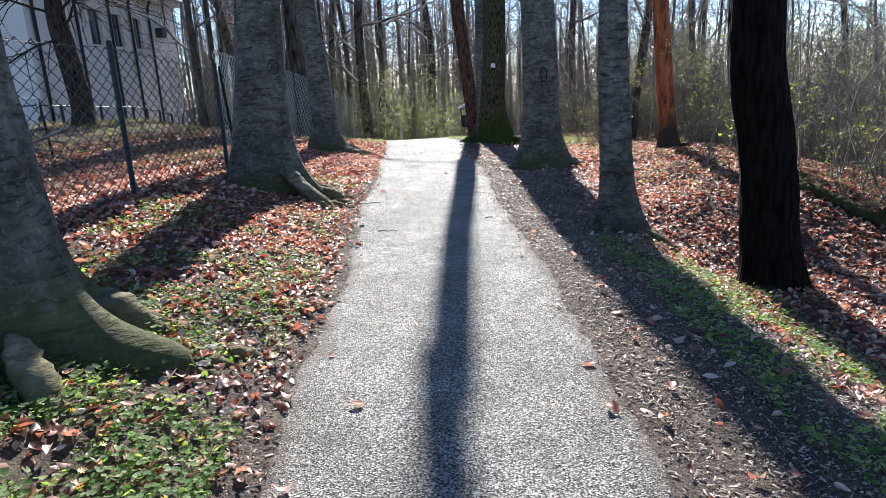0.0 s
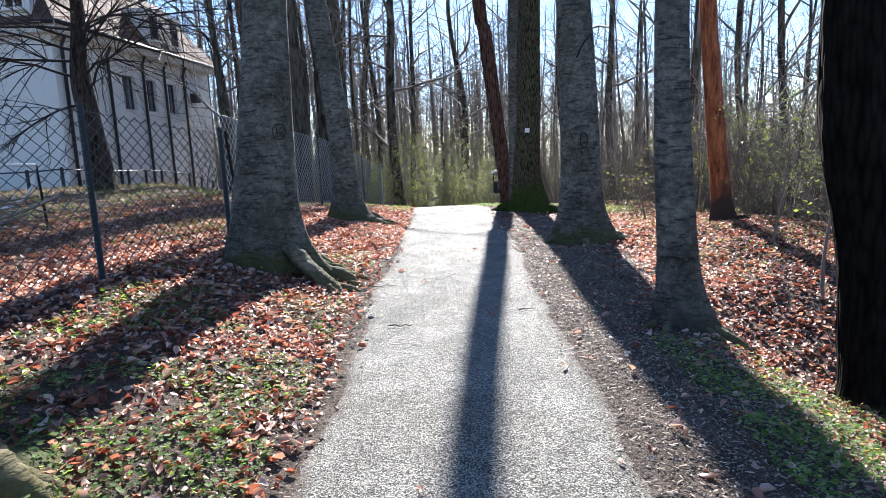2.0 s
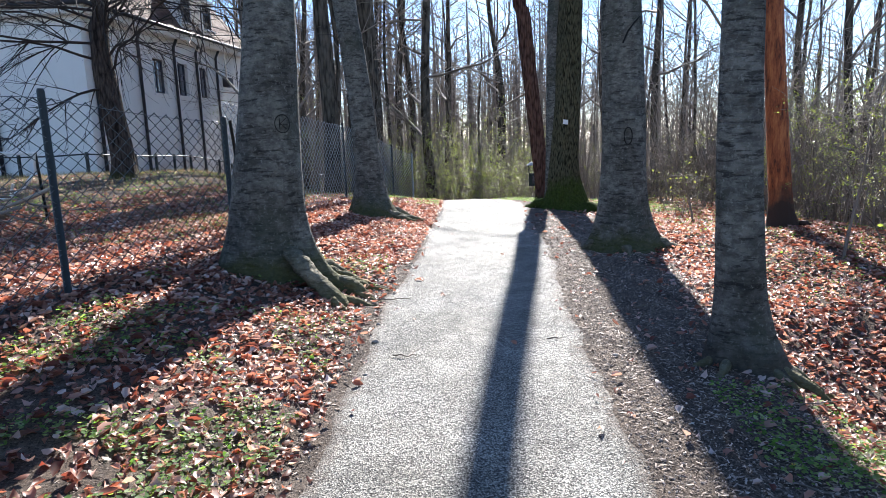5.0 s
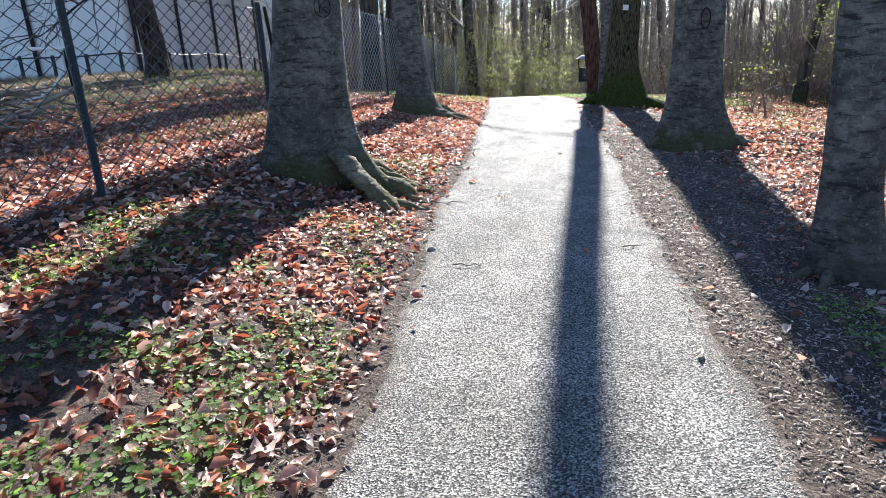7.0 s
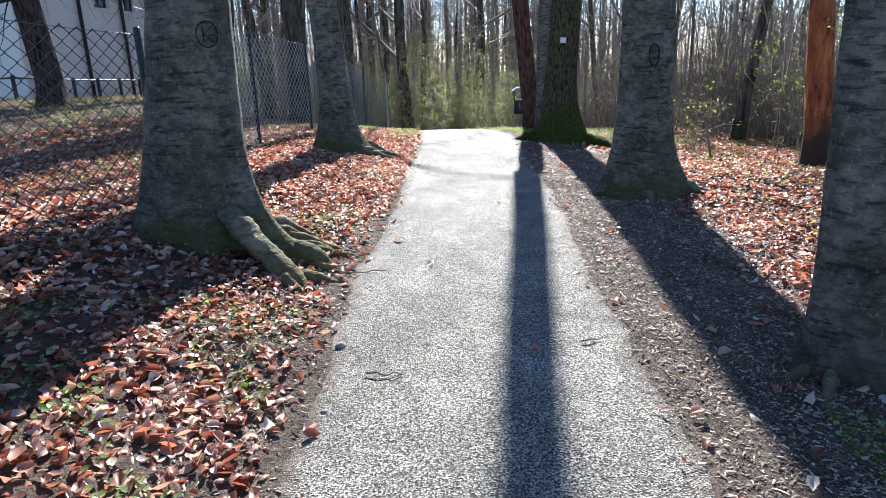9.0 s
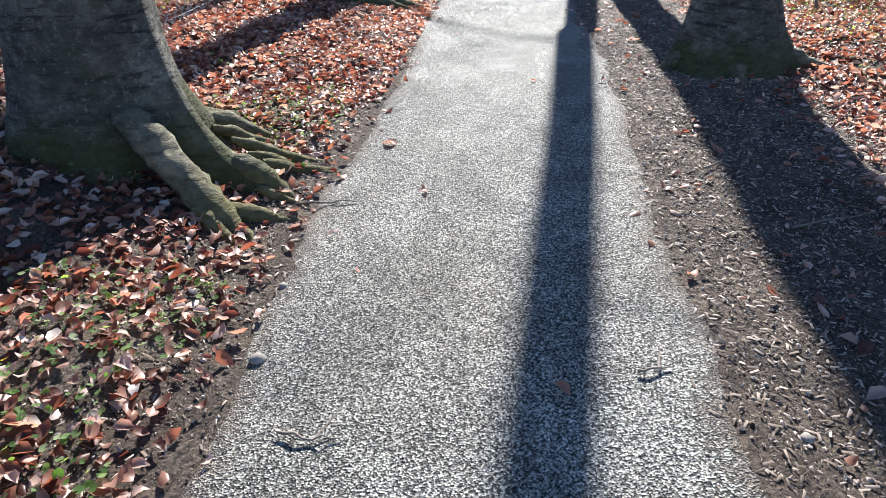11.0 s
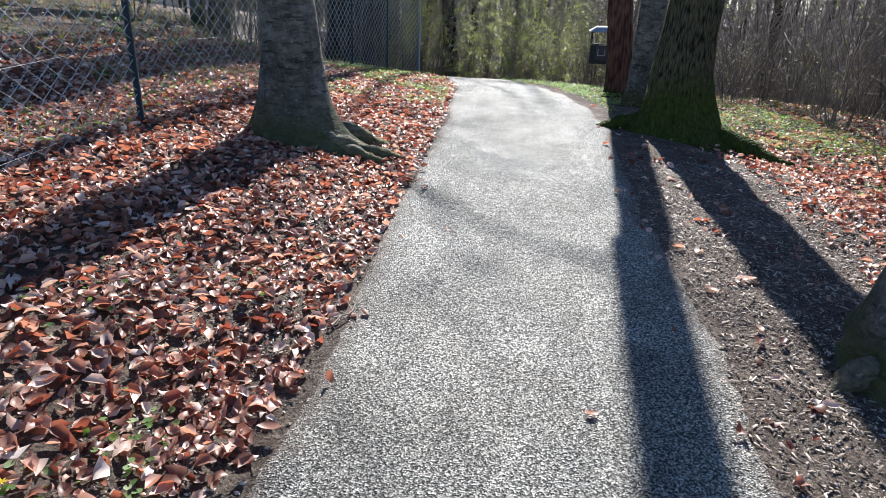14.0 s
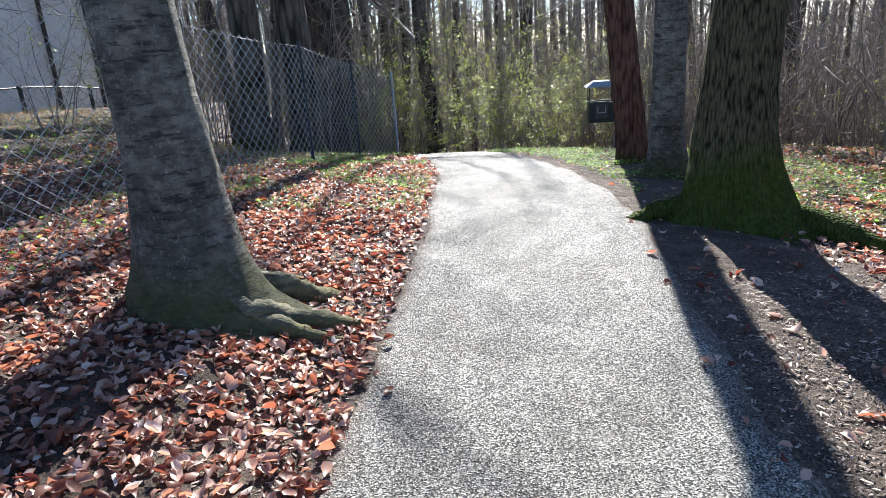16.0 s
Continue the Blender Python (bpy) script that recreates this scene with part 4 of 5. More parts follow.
# ---- wire fence ----
fence_line = [(-2.85, 0.9), (-2.9, 3.85), (-2.97, 6.8), (-2.95, 9.7), (-3.32, 13.6), (-3.32, 16.7), (-3.27, 19.8), (-3.2, 22.2), (-2.85, 24.0)]
fence = thing("wire_fence", (-2.97, 6.8, foot(-2.97, 6.8)), "chain-link fence on slim steel posts along the bank, mesh coloured backlit near, sunlit far", "fence")
fo = fence.matrix_basis.translation


def fence_post(x, y, h, mat, r=0.026):
    z = foot(x, y)
    tb = Tubes().add([(0, 0, -0.3), (0, 0, h - 0.02), (0, 0, h)], [r, r, r * 0.8], 12)
    return part("post", tb.mesh("post", mat), fence, at=(x - fo.x, y - fo.y, z - fo.z))


for k, (x, y) in enumerate(fence_line):
    fence_post(x, y, 1.46 if k < 4 else 1.68, ZINC if k == 8 else METAL_DARK, 0.03 if k == 3 else 0.026)
x, y = fence_line[3]
brace = Tubes().add([(x - fo.x + 0.03, y - fo.y + 0.10, 1.42 + foot(x, y) - fo.z), (x - fo.x + 0.06, y - fo.y + 0.34, foot(x, y) - fo.z - 0.1)], [0.02, 0.02], 8)
part("brace", brace.mesh("brace", METAL_DARK), fence)
for bay, ((x0, y0), (x1, y1)) in enumerate(zip(fence_line[:-1], fence_line[1:])):
    ln = math.hypot(x1 - x0, y1 - y0)
    n = round(ln / 0.098)
    w = ln / n
    tb = Tubes()
    m = 25
    tall = 1.40 if bay < 3 else 1.62
    z = np.linspace(0.04, tall, m)
    for k in range(n):
        side = np.where((np.arange(m) + k) % 2 == 0, 1, -1)
        u = (k + 0.5) * w + side * w * 0.5
        f = u / ln
        sag = 0.035 * np.sin(f * math.pi * 2 + z * 2)
        gz = foot(x0, y0) * (1 - f) + foot(x1, y1) * f
        tb.add(np.stack([x0 + (x1 - x0) * f + 0.004 * side + sag * 0.3 - fo.x, y0 + (y1 - y0) * f - fo.y, gz + z + 0.01 * np.sin(f * 6.3) - fo.z], -1), np.full(m, 0.0058 if bay < 3 else 0.0046), 3)
    # near bays take the painted backlit tone, far bays the sunlit one
    part("mesh_panel", tb.mesh("mesh_panel", WIRE_SUNLIT if bay > 2 else WIRE_BACKLIT), fence, "chain-link wire mesh")
    for h in (0.08, 0.62, tall):
        f = np.linspace(0, 1, 14)
        pts = np.stack([x0 + (x1 - x0) * f - fo.x, y0 + (y1 - y0) * f - fo.y,
                        foot(x0, y0) * (1 - f) + foot(x1, y1) * f + h - 0.03 * np.sin(f * math.pi) * (h > 0.1) - fo.z], -1)
        part("tension_wire", Tubes().add(pts, np.full(14, 0.0028), 5).mesh("tension_wire", WIRE_GREY), fence, "galvanised tension wire")

# ---- the house beyond the fence ----
HX, HY, HE, HL, HW = -12.1, 21.4, 5.6, 12.0, 13.0
house = thing("house", (HX, HY, 0.3), "large cream plastered house with dark drainpipes and tiled mansard roof", "house")


def wall_boxes(length, height, thick, holes):
    """Boxes that make a wall along u with openings."""
    us = sorted({0, length, *[h[0] for h in holes], *[h[1] for h in holes]})
    zs = sorted({-0.6, height, *[h[2] for h in holes], *[h[3] for h in holes]})
    out = []
    for a, b in zip(us[:-1], us[1:]):
        for c, d in zip(zs[:-1], zs[1:]):
            if not any(h[0] < (a + b) / 2 < h[1] and h[2] < (c + d) / 2 < h[3] for h in holes):
                out.append((a, b, c, d))
    return out


side_holes = [(y0 - HY, y1 - HY, 3.04, 4.25) for y0, y1 in ((25.3, 26.2), (27.1, 27.9), (28.95, 29.7))]
part("wall", box_mesh("wall", PLASTER, *[((-0.4, a, c), (0, b, d)) for a, b, c, d in wall_boxes(HL, HE - 0.3, 0.4, side_holes)]), house)
part("wall", box_mesh("wall", PLASTER, *[((-HW, 0, c), (-0.403, 0.4, d)) for a, b, c, d in wall_boxes(HW, HE - 0.3, 0.4, [])]), house)
part("wall", box_mesh("wall", PLASTER, ((-HW, HL - 0.4, -0.6), (-0.403, HL, HE - 0.3))), house)
part("wall", box_mesh("wall", PLASTER, ((-HW, 0.403, -0.6), (-HW + 0.4, HL - 0.403, HE - 0.3))), house)


def house_window(x, y, z, w, h, facing, frame_mat=None):
    """A window with frame, sill, bars and panes, set into the house; facing 0 looks along +x, -90 along -y."""
    win = part("window", box_mesh("window", frame_mat or WINDOW_FRAME, ((-0.06, -w / 2, 0), (0, -w / 2 + 0.06, h)), ((-0.06, w / 2 - 0.06, 0), (0, w / 2, h)),
                                  ((-0.06, -w / 2 + 0.06, 0), (0, w / 2 - 0.06, 0.06)), ((-0.06, -w / 2 + 0.06, h - 0.06), (0, w / 2 - 0.06, h)),
                                  ((-0.05, -0.025, 0.06), (-0.008, 0.025, h - 0.06)), ((-0.045, -w / 2 + 0.06, h * 0.66), (-0.012, w / 2 - 0.06, h * 0.66 + 0.045))),
               house, "white-framed window with cross bars" if frame_mat else "dark window with cross bars", pose(x, y, z, 0, 0, facing))
    part("pane", box_mesh("pane", GLASS, ((-0.04, -w / 2 + 0.05, 0.05), (-0.03, w / 2 - 0.05, h - 0.05))), win, "dark reflecting glass")
    part("sill", box_mesh("sill", PLASTER, ((-0.1, -w / 2 - 0.08, -0.07), (0.16, w / 2 + 0.08, -0.004)), bevel=0.01), win)
    return win


for a, b, c, d in side_holes:
    house_window(-0.12, (a + b) / 2, c, b - a, d - c, 0)


def slope(name, pts, mat):
    bm = bmesh.new()
    vs = [bm.verts.new(p) for p in pts]
    f = bm.faces.new(vs)
    bmesh.ops.solidify(bm, geom=[f], thickness=0.12)
    me = bpy.data.meshes.new(name)
    bm.to_mesh(me)
    bm.free()
    me.materials.append(mat)
    return me


e0, e1, t0 = HE - 0.3, HE + 2.3, 1.3
o = 0.45
part("roof", slope("roof", [(-HW - o, -o, e0), (o, -o, e0), (-t0, t0, e1), (-HW + t0, t0, e1)], ROOF), house)
part("roof", slope("roof", [(o, -o, e0), (o, HL + o, e0), (-t0, HL - t0, e1), (-t0, t0, e1)], ROOF), house)
part("roof", slope("roof", [(-HW + t0, t0, e1), (-t0, t0, e1), (-HW / 2, HL / 2, e1 + 2.2)], ROOF), house)
part("roof", slope("roof", [(-t0, t0, e1), (-t0, HL - t0, e1), (-HW / 2, HL / 2, e1 + 2.2)], ROOF), house)
part("roof", slope("roof", [(-t0, HL - t0, e1), (-HW + t0, HL - t0, e1), (-HW / 2, HL / 2, e1 + 2.2)], ROOF), house)
part("roof", slope("roof", [(-HW + t0, HL - t0, e1), (-HW + t0, t0, e1), (-HW / 2, HL / 2, e1 + 2.2)], ROOF), house)
part("cornice", box_mesh("cornice", PLASTER, ((-HW, -0.40, e0 - 0.26), (0.40, -0.003, e0 + 0.12)), ((0.003, 0.0, e0 - 0.26), (0.40, HL, e0 + 0.12)), bevel=0.03), house)
for cx, cy, face in ((-1.95, -0.3, -90), (-0.75, -0.3, -90), (0.3, 6.2, 0), (0.3, 8.0, 0)):
    d = part("dormer", box_mesh("dormer", PLASTER, ((-1.6, -0.45, -0.35), (0, 0.45, 1.15)), ((-1.35, -0.55, 1.15), (0.12, 0.55, 1.27))), house, "small plastered dormer", pose(cx, cy, e0 + 0.3, 0, 0, face))
    m = pose(cx, cy, e0 + 0.3, 0, 0, face) @ pose(0.03, 0, 0.12)
    house_window(*m.translation, 0.62, 0.92, face, WHITE if face else None)
for py_ in (21.75, 24.3, 26.75, 28.55, 30.4):
    y = py_ - HY
    tb = Tubes().add([(0.3, y, e0 - 0.02), (0.22, y, e0 - 0.3), (0.09, y, e0 - 0.55), (0.08, y, -0.5)], [0.055] * 4, 8)
    part("drainpipe", tb.mesh("drainpipe", PIPE), house, "dark drainpipe")
for x in (-3.0,):
    tb = Tubes().add([(x, -0.3, e0 - 0.02), (x, -0.22, e0 - 0.3), (x, -0.09, e0 - 0.55), (x, -0.08, -0.5)], [0.06] * 4, 8)
    part("drainpipe", tb.mesh("drainpipe", PIPE), house, "dark drainpipe")
part("gutter", Tubes().add([(-HW, -0.5, e0), (0.5, -0.5, e0), (0.5, HL + 0.4, e0)], [0.07] * 3, 8).mesh("gutter", PIPE), house, "dark eaves gutter")
part("wall_box", box_mesh("wall_box", WINDOW_FRAME, ((0.003, 9.7, 3.6), (0.3, 10.2, 4.0)), bevel=0.02), house, "small dark box on the wall")

# low railing before the house
railing = thing("railing", (-11.2, 19.6, foot(-11.2, 19.6)), "low dark metal railing before the house", "railing")
ro = railing.matrix_basis.translation
line = [(-19.2 + k * 1.0, 19.6) for k in range(9)] + [(-11.2, 20.8 + k * 1.2) for k in range(9)]
tops = []
for x, y in line:
    z = foot(x, y)
    part("post", box_mesh("post", METAL_DARK, ((-0.035, -0.035, -0.15), (0.035, 0.035, 0.62)), bevel=0.006), railing, at=(x - ro.x, y - ro.y, z - ro.z))
    tops.append((x - ro.x, y - ro.y, z + 0.56 - ro.z))
part("top_rail", Tubes().add(tops, [0.02] * len(tops), 8).mesh("top_rail", METAL_DARK), railing)

# white tube frame lying by the brush
wf = thing("tube_frame", (-6.2, 10.5, foot(-6.2, 10.5)), "bent white tube frame standing in dry grass", "frame")
part("bar", Tubes().add([(-0.25, 0, 0.86), (0.33, 0, 0.84)], [0.022, 0.022], 8).mesh("bar", WHITE), wf)
part("bar", Tubes().add([(0.33, 0, 0.84), (0.30, 0, 0.6), (0.12, 0, 0.4), (-0.1, 0, 0.28), (-0.5, 0, 0.2)], [0.02] * 5, 8).mesh("bar", WHITE), wf)
part("leg", Tubes().add([(0.33, 0.02, 0.84), (0.38, 0.02, -0.1)], [0.018, 0.018], 8).mesh("leg", METAL_DARK), wf)
part("leg", Tubes().add([(-0.1, 0.1, 0.45), (-0.3, 0.1, -0.1)], [0.018, 0.018], 8).mesh("leg", WHITE), wf)

pile = thing("brush_pile", (-6.3, 8.9, foot(-6.3, 8.9)), "heap of dry grey branches in the grass", "brush pile")
rnd = np.random.default_rng(21)
for grp in range(4):
    tb = Tubes()
    for _ in range(30):
        a, ln = rnd.uniform(0, 6.3), rnd.uniform(0.5, 1.6)
        c = rnd.normal(0, 0.4, 2)
        z = rnd.uniform(0.03, 0.38)
        d = np.array([math.cos(a), math.sin(a), rnd.normal(0, 0.18)])
        pts = [np.array([c[0], c[1], z]) + d * ln * (q - 0.5) + rnd.normal(0, 0.02, 3) for q in np.linspace(0, 1, 5)]
        tb.add(pts, np.linspace(1, 0.5, 5) * rnd.uniform(0.008, 0.028), 5)
    part("branch_tangle", tb.mesh("branch_tangle", TWIG), pile)

# ---- litter bin ----
bx, by = 1.38, 23.6
bz = foot(bx, by)
bin_ob = thing("litter_bin", Matrix.LocRotScale((bx, by, bz), None, (0.78, 0.8, 0.96)), "dark metal litter bin with pale roof on a post", "litter bin")
part("post", Tubes().add([(0.1, 0, -0.3), (0.1, 0, 1.5)], [0.035, 0.035], 10).mesh("post", METAL_DARK), bin_ob)
part("body", box_mesh("body", BIN_GREEN, ((-0.56, -0.2, 0.62), (0.02, -0.18, 1.02)), ((-0.56, 0.18, 0.62), (0.02, 0.2, 1.02)), ((-0.56, -0.18, 0.62), (-0.54, 0.18, 1.02)), ((0.0, -0.18, 0.62), (0.02, 0.18, 1.02)),
                       ((-0.54, -0.18, 0.62), (0.0, 0.18, 0.64)), bevel=0.004), bin_ob)
for px, qy in ((-0.55, -0.19), (-0.55, 0.19), (0.01, -0.19), (0.01, 0.19)):
    part("roof_post", box_mesh("roof_post", BIN_GREEN, ((px - 0.012, qy - 0.012, 1.02), (px + 0.012, qy + 0.012, 1.30))), bin_ob)
bm = bmesh.new()
lower = [bm.verts.new(p) for p in ((-0.64, -0.28, 1.30), (0.10, -0.28, 1.30), (0.10, 0.28, 1.30), (-0.64, 0.28, 1.30))]
upper = [bm.verts.new(p) for p in ((-0.45, -0.1, 1.40), (-0.09, -0.1, 1.40), (-0.09, 0.1, 1.40), (-0.45, 0.1, 1.40))]
bm.faces.new(lower[::-1]), bm.faces.new(upper)
for k in range(4):
    bm.faces.new((lower[k], lower[(k + 1) % 4], upper[(k + 1) % 4], upper[k]))
me = bpy.data.meshes.new("roof")
bm.to_mesh(me)
bm.free()
me.materials.append(ZINC)
part("roof", me, bin_ob, "pale metal roof")
part("bag_holder", box_mesh("bag_holder", WINDOW_FRAME, ((-0.42, -0.225, 0.70), (-0.12, -0.203, 0.98)), bevel=0.006), bin_ob)
part("pictogram", box_mesh("pictogram", ZINC, ((-0.37, -0.232, 0.80), (-0.35, -0.228, 0.94)), ((-0.35, -0.232, 0.80), (-0.19, -0.228, 0.815)), ((-0.19, -0.232, 0.80), (-0.17, -0.228, 0.94))), bin_ob, "pale u-shaped mark")

# ---- ground cover ----
def leaf_shape(curl, fold):
    v = np.array([(0, 0, 0), (0, 0.33, 0), (0, 0.68, 0), (0, 1.0, 0), (-0.27, 0.3, 0), (-0.24, 0.68, 0), (0.27, 0.3, 0), (0.24, 0.68, 0)], float)
    v[:, 2] += fold * np.abs(v[:, 0]) * 2 + curl * (v[:, 1] - 0.5) ** 2 * 1.6
    v[:, 1] -= 0.5
    v[5, 2] += 0.12 * curl
    v[6, 2] -= 0.1 * fold
    return v


LEAF_F = [np.array([[0, 1, 4], [2, 3, 5], [0, 6, 1], [2, 7, 3]]), np.array([[1, 2, 5, 4], [1, 6, 7, 2]])]
LEAVES = [leaf_shape(c, f) for c, f in ((0.45, 0.35), (-0.5, 0.4), (0.7, -0.25), (0.25, 0.7), (-0.3, -0.4))]


def lay(n, inside, r, x0=-6.5, x1=7.5, y0=1.2, y1=25):
    """n random places of a region on the ground; inside gives the chance of keeping each."""
    x, y = r.uniform(x0, x1, n), r.uniform(y0, y1, n)
    keep = r.uniform(0, 1, n) < inside(x, y)
    x, y = x[keep], y[keep]
    return np.stack([x, y, land(x, y)], -1)


def clump(x, y, seed, size):
    return 0.5 + 0.5 * np.sin(x * size + 1.7 * np.sin(y * size * 0.8 + seed)) * np.sin(y * size * 0.9 + seed * 2 + np.sin(x * size * 1.3))


def leaf_chance(x, y):
    u, v = path_left(y) - x, x - path_right(y)
    left = np.where((u > 0.02) & (u < 3.6), smooth01((u + 0.06) / np.interp(y, [6, 7.5, 9.6, 10.6], [0.35, 0.5, 0.7, 0.16])) * np.interp(y, [2, 4.5, 6.5, 9], [0.28, 0.5, 0.9, 1.0]) * np.where(u > 2.4, 0.85, 1), 0)
    right = np.where(v > 0.1, 0.035 + 0.65 * smooth01((v - 0.95) / 0.9), 0)
    strip = np.where((np.maximum(u, v) < 0) & (np.maximum(u, v) > -0.12), 0.02, 0)
    stray = np.where(u >= 3.6, 0.75, 0)
    c = (left + right + stray) * (0.6 + 0.4 * clump(x, y, 3, 2.6)) + strip
    near = np.interp(y, [-3, 1.5, 10, 15.5, 18, 25], [0.35, 1.0, 1.0, 0.9, 0.4, 0.15]) * np.interp(np.abs(x), [6, 12], [1, 0.3])
    return np.clip(c * near, 0, 1)


rl = np.random.default_rng(5)
beyond = lambda x, y: leaf_chance(x, y) * ~((np.abs(x - 0.5) < 7) & (y > 1.2) & (y < 25))
spots_l = np.concatenate([lay(300000, leaf_chance, rl), lay(60000, beyond, rl, -13, 13, -5, 30)])
pieces = []
for k, shape in enumerate(LEAVES):
    p = spots_l[k::5].copy()
    p[:, 2] += rl.uniform(0.004, 0.04, len(p))
    pieces.append(scattered("leaf_litter", LITTER, shape, LEAF_F, p, turns(len(p), 0.38, rl), 0.038 + 0.056 * rl.uniform(0, 1, len(p)) ** 1.3))
litter = part("leaf_litter", merged("leaf_litter", LITTER, pieces))
tagged(litter, "carpet of curled reddish-brown fallen beech leaves", "leaf litter", kind="stuff")


def chip_chance(x, y):
    u, v = path_left(y) - x, x - path_right(y)
    r_ = np.where((v > -0.2) & (v < 1.9), np.clip((v + 0.2) / 0.35, 0, 1) ** 1.6 * np.interp(y, [2, 13, 20], [1, 0.9, 0.4]), 0)
    l_ = np.where((u > -0.15) & (u < 0.5), 0.8 * np.clip((u + 0.15) / 0.3, 0, 1) ** 1.6, np.where((u > 0) & (u < 2.5), 0.2, 0))
    return np.clip(r_ + l_, 0, 1)


CHIP_V = np.array([(-0.5, -0.13, 0), (0.5, -0.09, 0), (0.45, 0.12, 0), (-0.42, 0.1, 0), (-0.3, -0.02, 0.12), (0.3, 0.0, 0.1)])
CHIP_F = [np.array([[0, 4, 3], [1, 2, 5]]), np.array([[0, 1, 5, 4], [2, 3, 4, 5]])]
p = np.concatenate([lay(26000, chip_chance, rl), lay(64000, chip_chance, rl, 0.5, 2.7, 1.2, 15), lay(20000, chip_chance, rl, -1.7, -0.6, 1.5, 15)])
p[:, 2] += rl.uniform(0.002, 0.012, len(p))
chips = part("wood_debris", merged("wood_debris", CHIPS, [scattered("c", CHIPS, CHIP_V, CHIP_F, p, turns(len(p), 0.3, rl), 0.007 + 0.036 * rl.uniform(0, 1, len(p)) ** 3)]))
tagged(chips, "brown bark crumbs and twig bits on bare soil", "wood debris", kind="stuff")


OCT_V = np.array([(0.5, 0, 0), (0, 0.4, 0), (-0.45, 0, 0), (0, -0.42, 0), (0, 0, 0.32), (0, 0, -0.3)])
OCT_F = [np.array([[0, 1, 4], [1, 2, 4], [2, 3, 4], [3, 0, 4], [1, 0, 5], [2, 1, 5], [3, 2, 5], [0, 3, 5]])]
p = np.concatenate([lay(52000, chip_chance, rl, 0.5, 2.6, 1.2, 14), lay(20000, chip_chance, rl, -1.6, -0.6, 1.5, 14)])
p[:, 2] += rl.uniform(0.0, 0.008, len(p))
crumbs = part("soil_crumbs", merged("soil_crumbs", CHIPS, [scattered("s", CHIPS, OCT_V * np.array([1.2, 0.9, 0.8]), OCT_F, p, turns(len(p), 0.5, rl), 0.007 + 0.018 * rl.uniform(0, 1, len(p)) ** 2.5)], False))
tagged(crumbs, "small crumbs of brown soil and bark on the verge", "soil crumbs", kind="stuff")


def green_chance(x, y):
    u, v = path_left(y) - x, x - path_right(y)
    left = np.where((u > 0.18) & (u < 1.9), np.interp(y, [1.5, 3, 6, 8, 10.5, 12], [0.95, 0.9, 0.62, 0.34, 0.12, 0.0]), 0)
    near_trunk = np.where((u > 0.2) & (u < 1.6) & (y > 8.9) & (y < 10.5), 0.35, 0)
    right = np.where((v > 0.75) & (v < 2.3) & (y < 6.8), 0.8, 0)
    verge = np.where((y > 16.5) & (((u > 0.1) & (u < 2.1)) | ((v > 0.25) & (v < 3.4))), 1.0, 0)
    back = np.where((v > 2.0) & (v < 5.5) & (y > 9), 0.25, 0)
    c = clump(x, y, 8, 3.4) * clump(x, y, 2, 1.6) - np.interp(y, [3.6, 5.0, 12, 14], [0.0, 0.16, 0.16, 0.0]) * (x < 0)
    return np.clip((left + near_trunk + right + back) * smooth01((c - 0.03) / 0.18) + verge * smooth01((c - 0.05) / 0.25), 0, 1)


a = np.arange(7) * 2 * math.pi / 7 + math.pi / 7
ROUND_V = np.concatenate([[(0, 0, -0.12)], np.stack([np.cos(a) * 0.5, np.sin(a) * 0.5 + 0.05, 0.04 * np.cos(3 * a)], -1)])
ROUND_F = [np.array([[0, 1 + k, 1 + (k + 1) % 7] for k in range(6)])]
p = np.concatenate([lay(260000, green_chance, rl), lay(34000, lambda x, y: green_chance(x, y) * np.interp(y, [1.4, 2.7, 3.8, 5.5, 8.5], [0.95, 0.75, 0.42, 0.28, 0]), rl, -2.9, -0.8, 1.4, 8.5),
                    lay(12000, lambda x, y: green_chance(x, y) * np.interp(y, [2.5, 5.5, 6.8], [0.7, 0.5, 0]), rl, 1.3, 3.2, 2.5, 6.8), lay(16000, green_chance, rl, -4, 4, 16, 25),
                    lay(13000, lambda x, y: 0.75 * smooth01((clump(x, y, 4, 1.9) - 0.3) / 0.3), rl, -9, -3.3, 9, 24)])
p[:, 2] += rl.uniform(0.015, 0.075, len(p))
green = part("celandine", merged("celandine", CELANDINE, [scattered("g", CELANDINE, ROUND_V, ROUND_F, p, turns(len(p), 0.4, rl), np.where(p[:, 0] < -3.2, 1.5, 1.0) * rl.uniform(0.016, 0.036, len(p)))]))
tagged(green, "low glossy green celandine leaves over fallen leaves", "ground plants", kind="stuff")
a = np.arange(8) * 2 * math.pi / 8
STAR_V = np.concatenate([[(0, 0, 0)]] + [np.array([(math.cos(t - 0.22) * 0.3, math.sin(t - 0.22) * 0.3, 0.03), (math.cos(t) * 0.55, math.sin(t) * 0.55, 0.10), (math.cos(t + 0.22) * 0.3, math.sin(t + 0.22) * 0.3, 0.03)]) for t in a])
STAR_F = [np.array([[0, 1 + 3 * k, 2 + 3 * k, 3 + 3 * k] for k in range(8)])]
pf = p[rl.uniform(0, 1, len(p)) < np.where(p[:, 1] < 8, 0.008, 0.004)].copy()
pf[:, 2] = land(pf[:, 0], pf[:, 1]) + rl.uniform(0.08, 0.11, len(pf))
flowers = part("celandine_flowers", merged("celandine_flowers", PETAL, [scattered("f", PETAL, STAR_V, STAR_F, pf, turns(len(pf), 0.4, rl), rl.uniform(0.02, 0.034, len(pf)))]))
tagged(flowers, "scattered small yellow star-shaped celandine flowers", "flowers", kind="stuff")

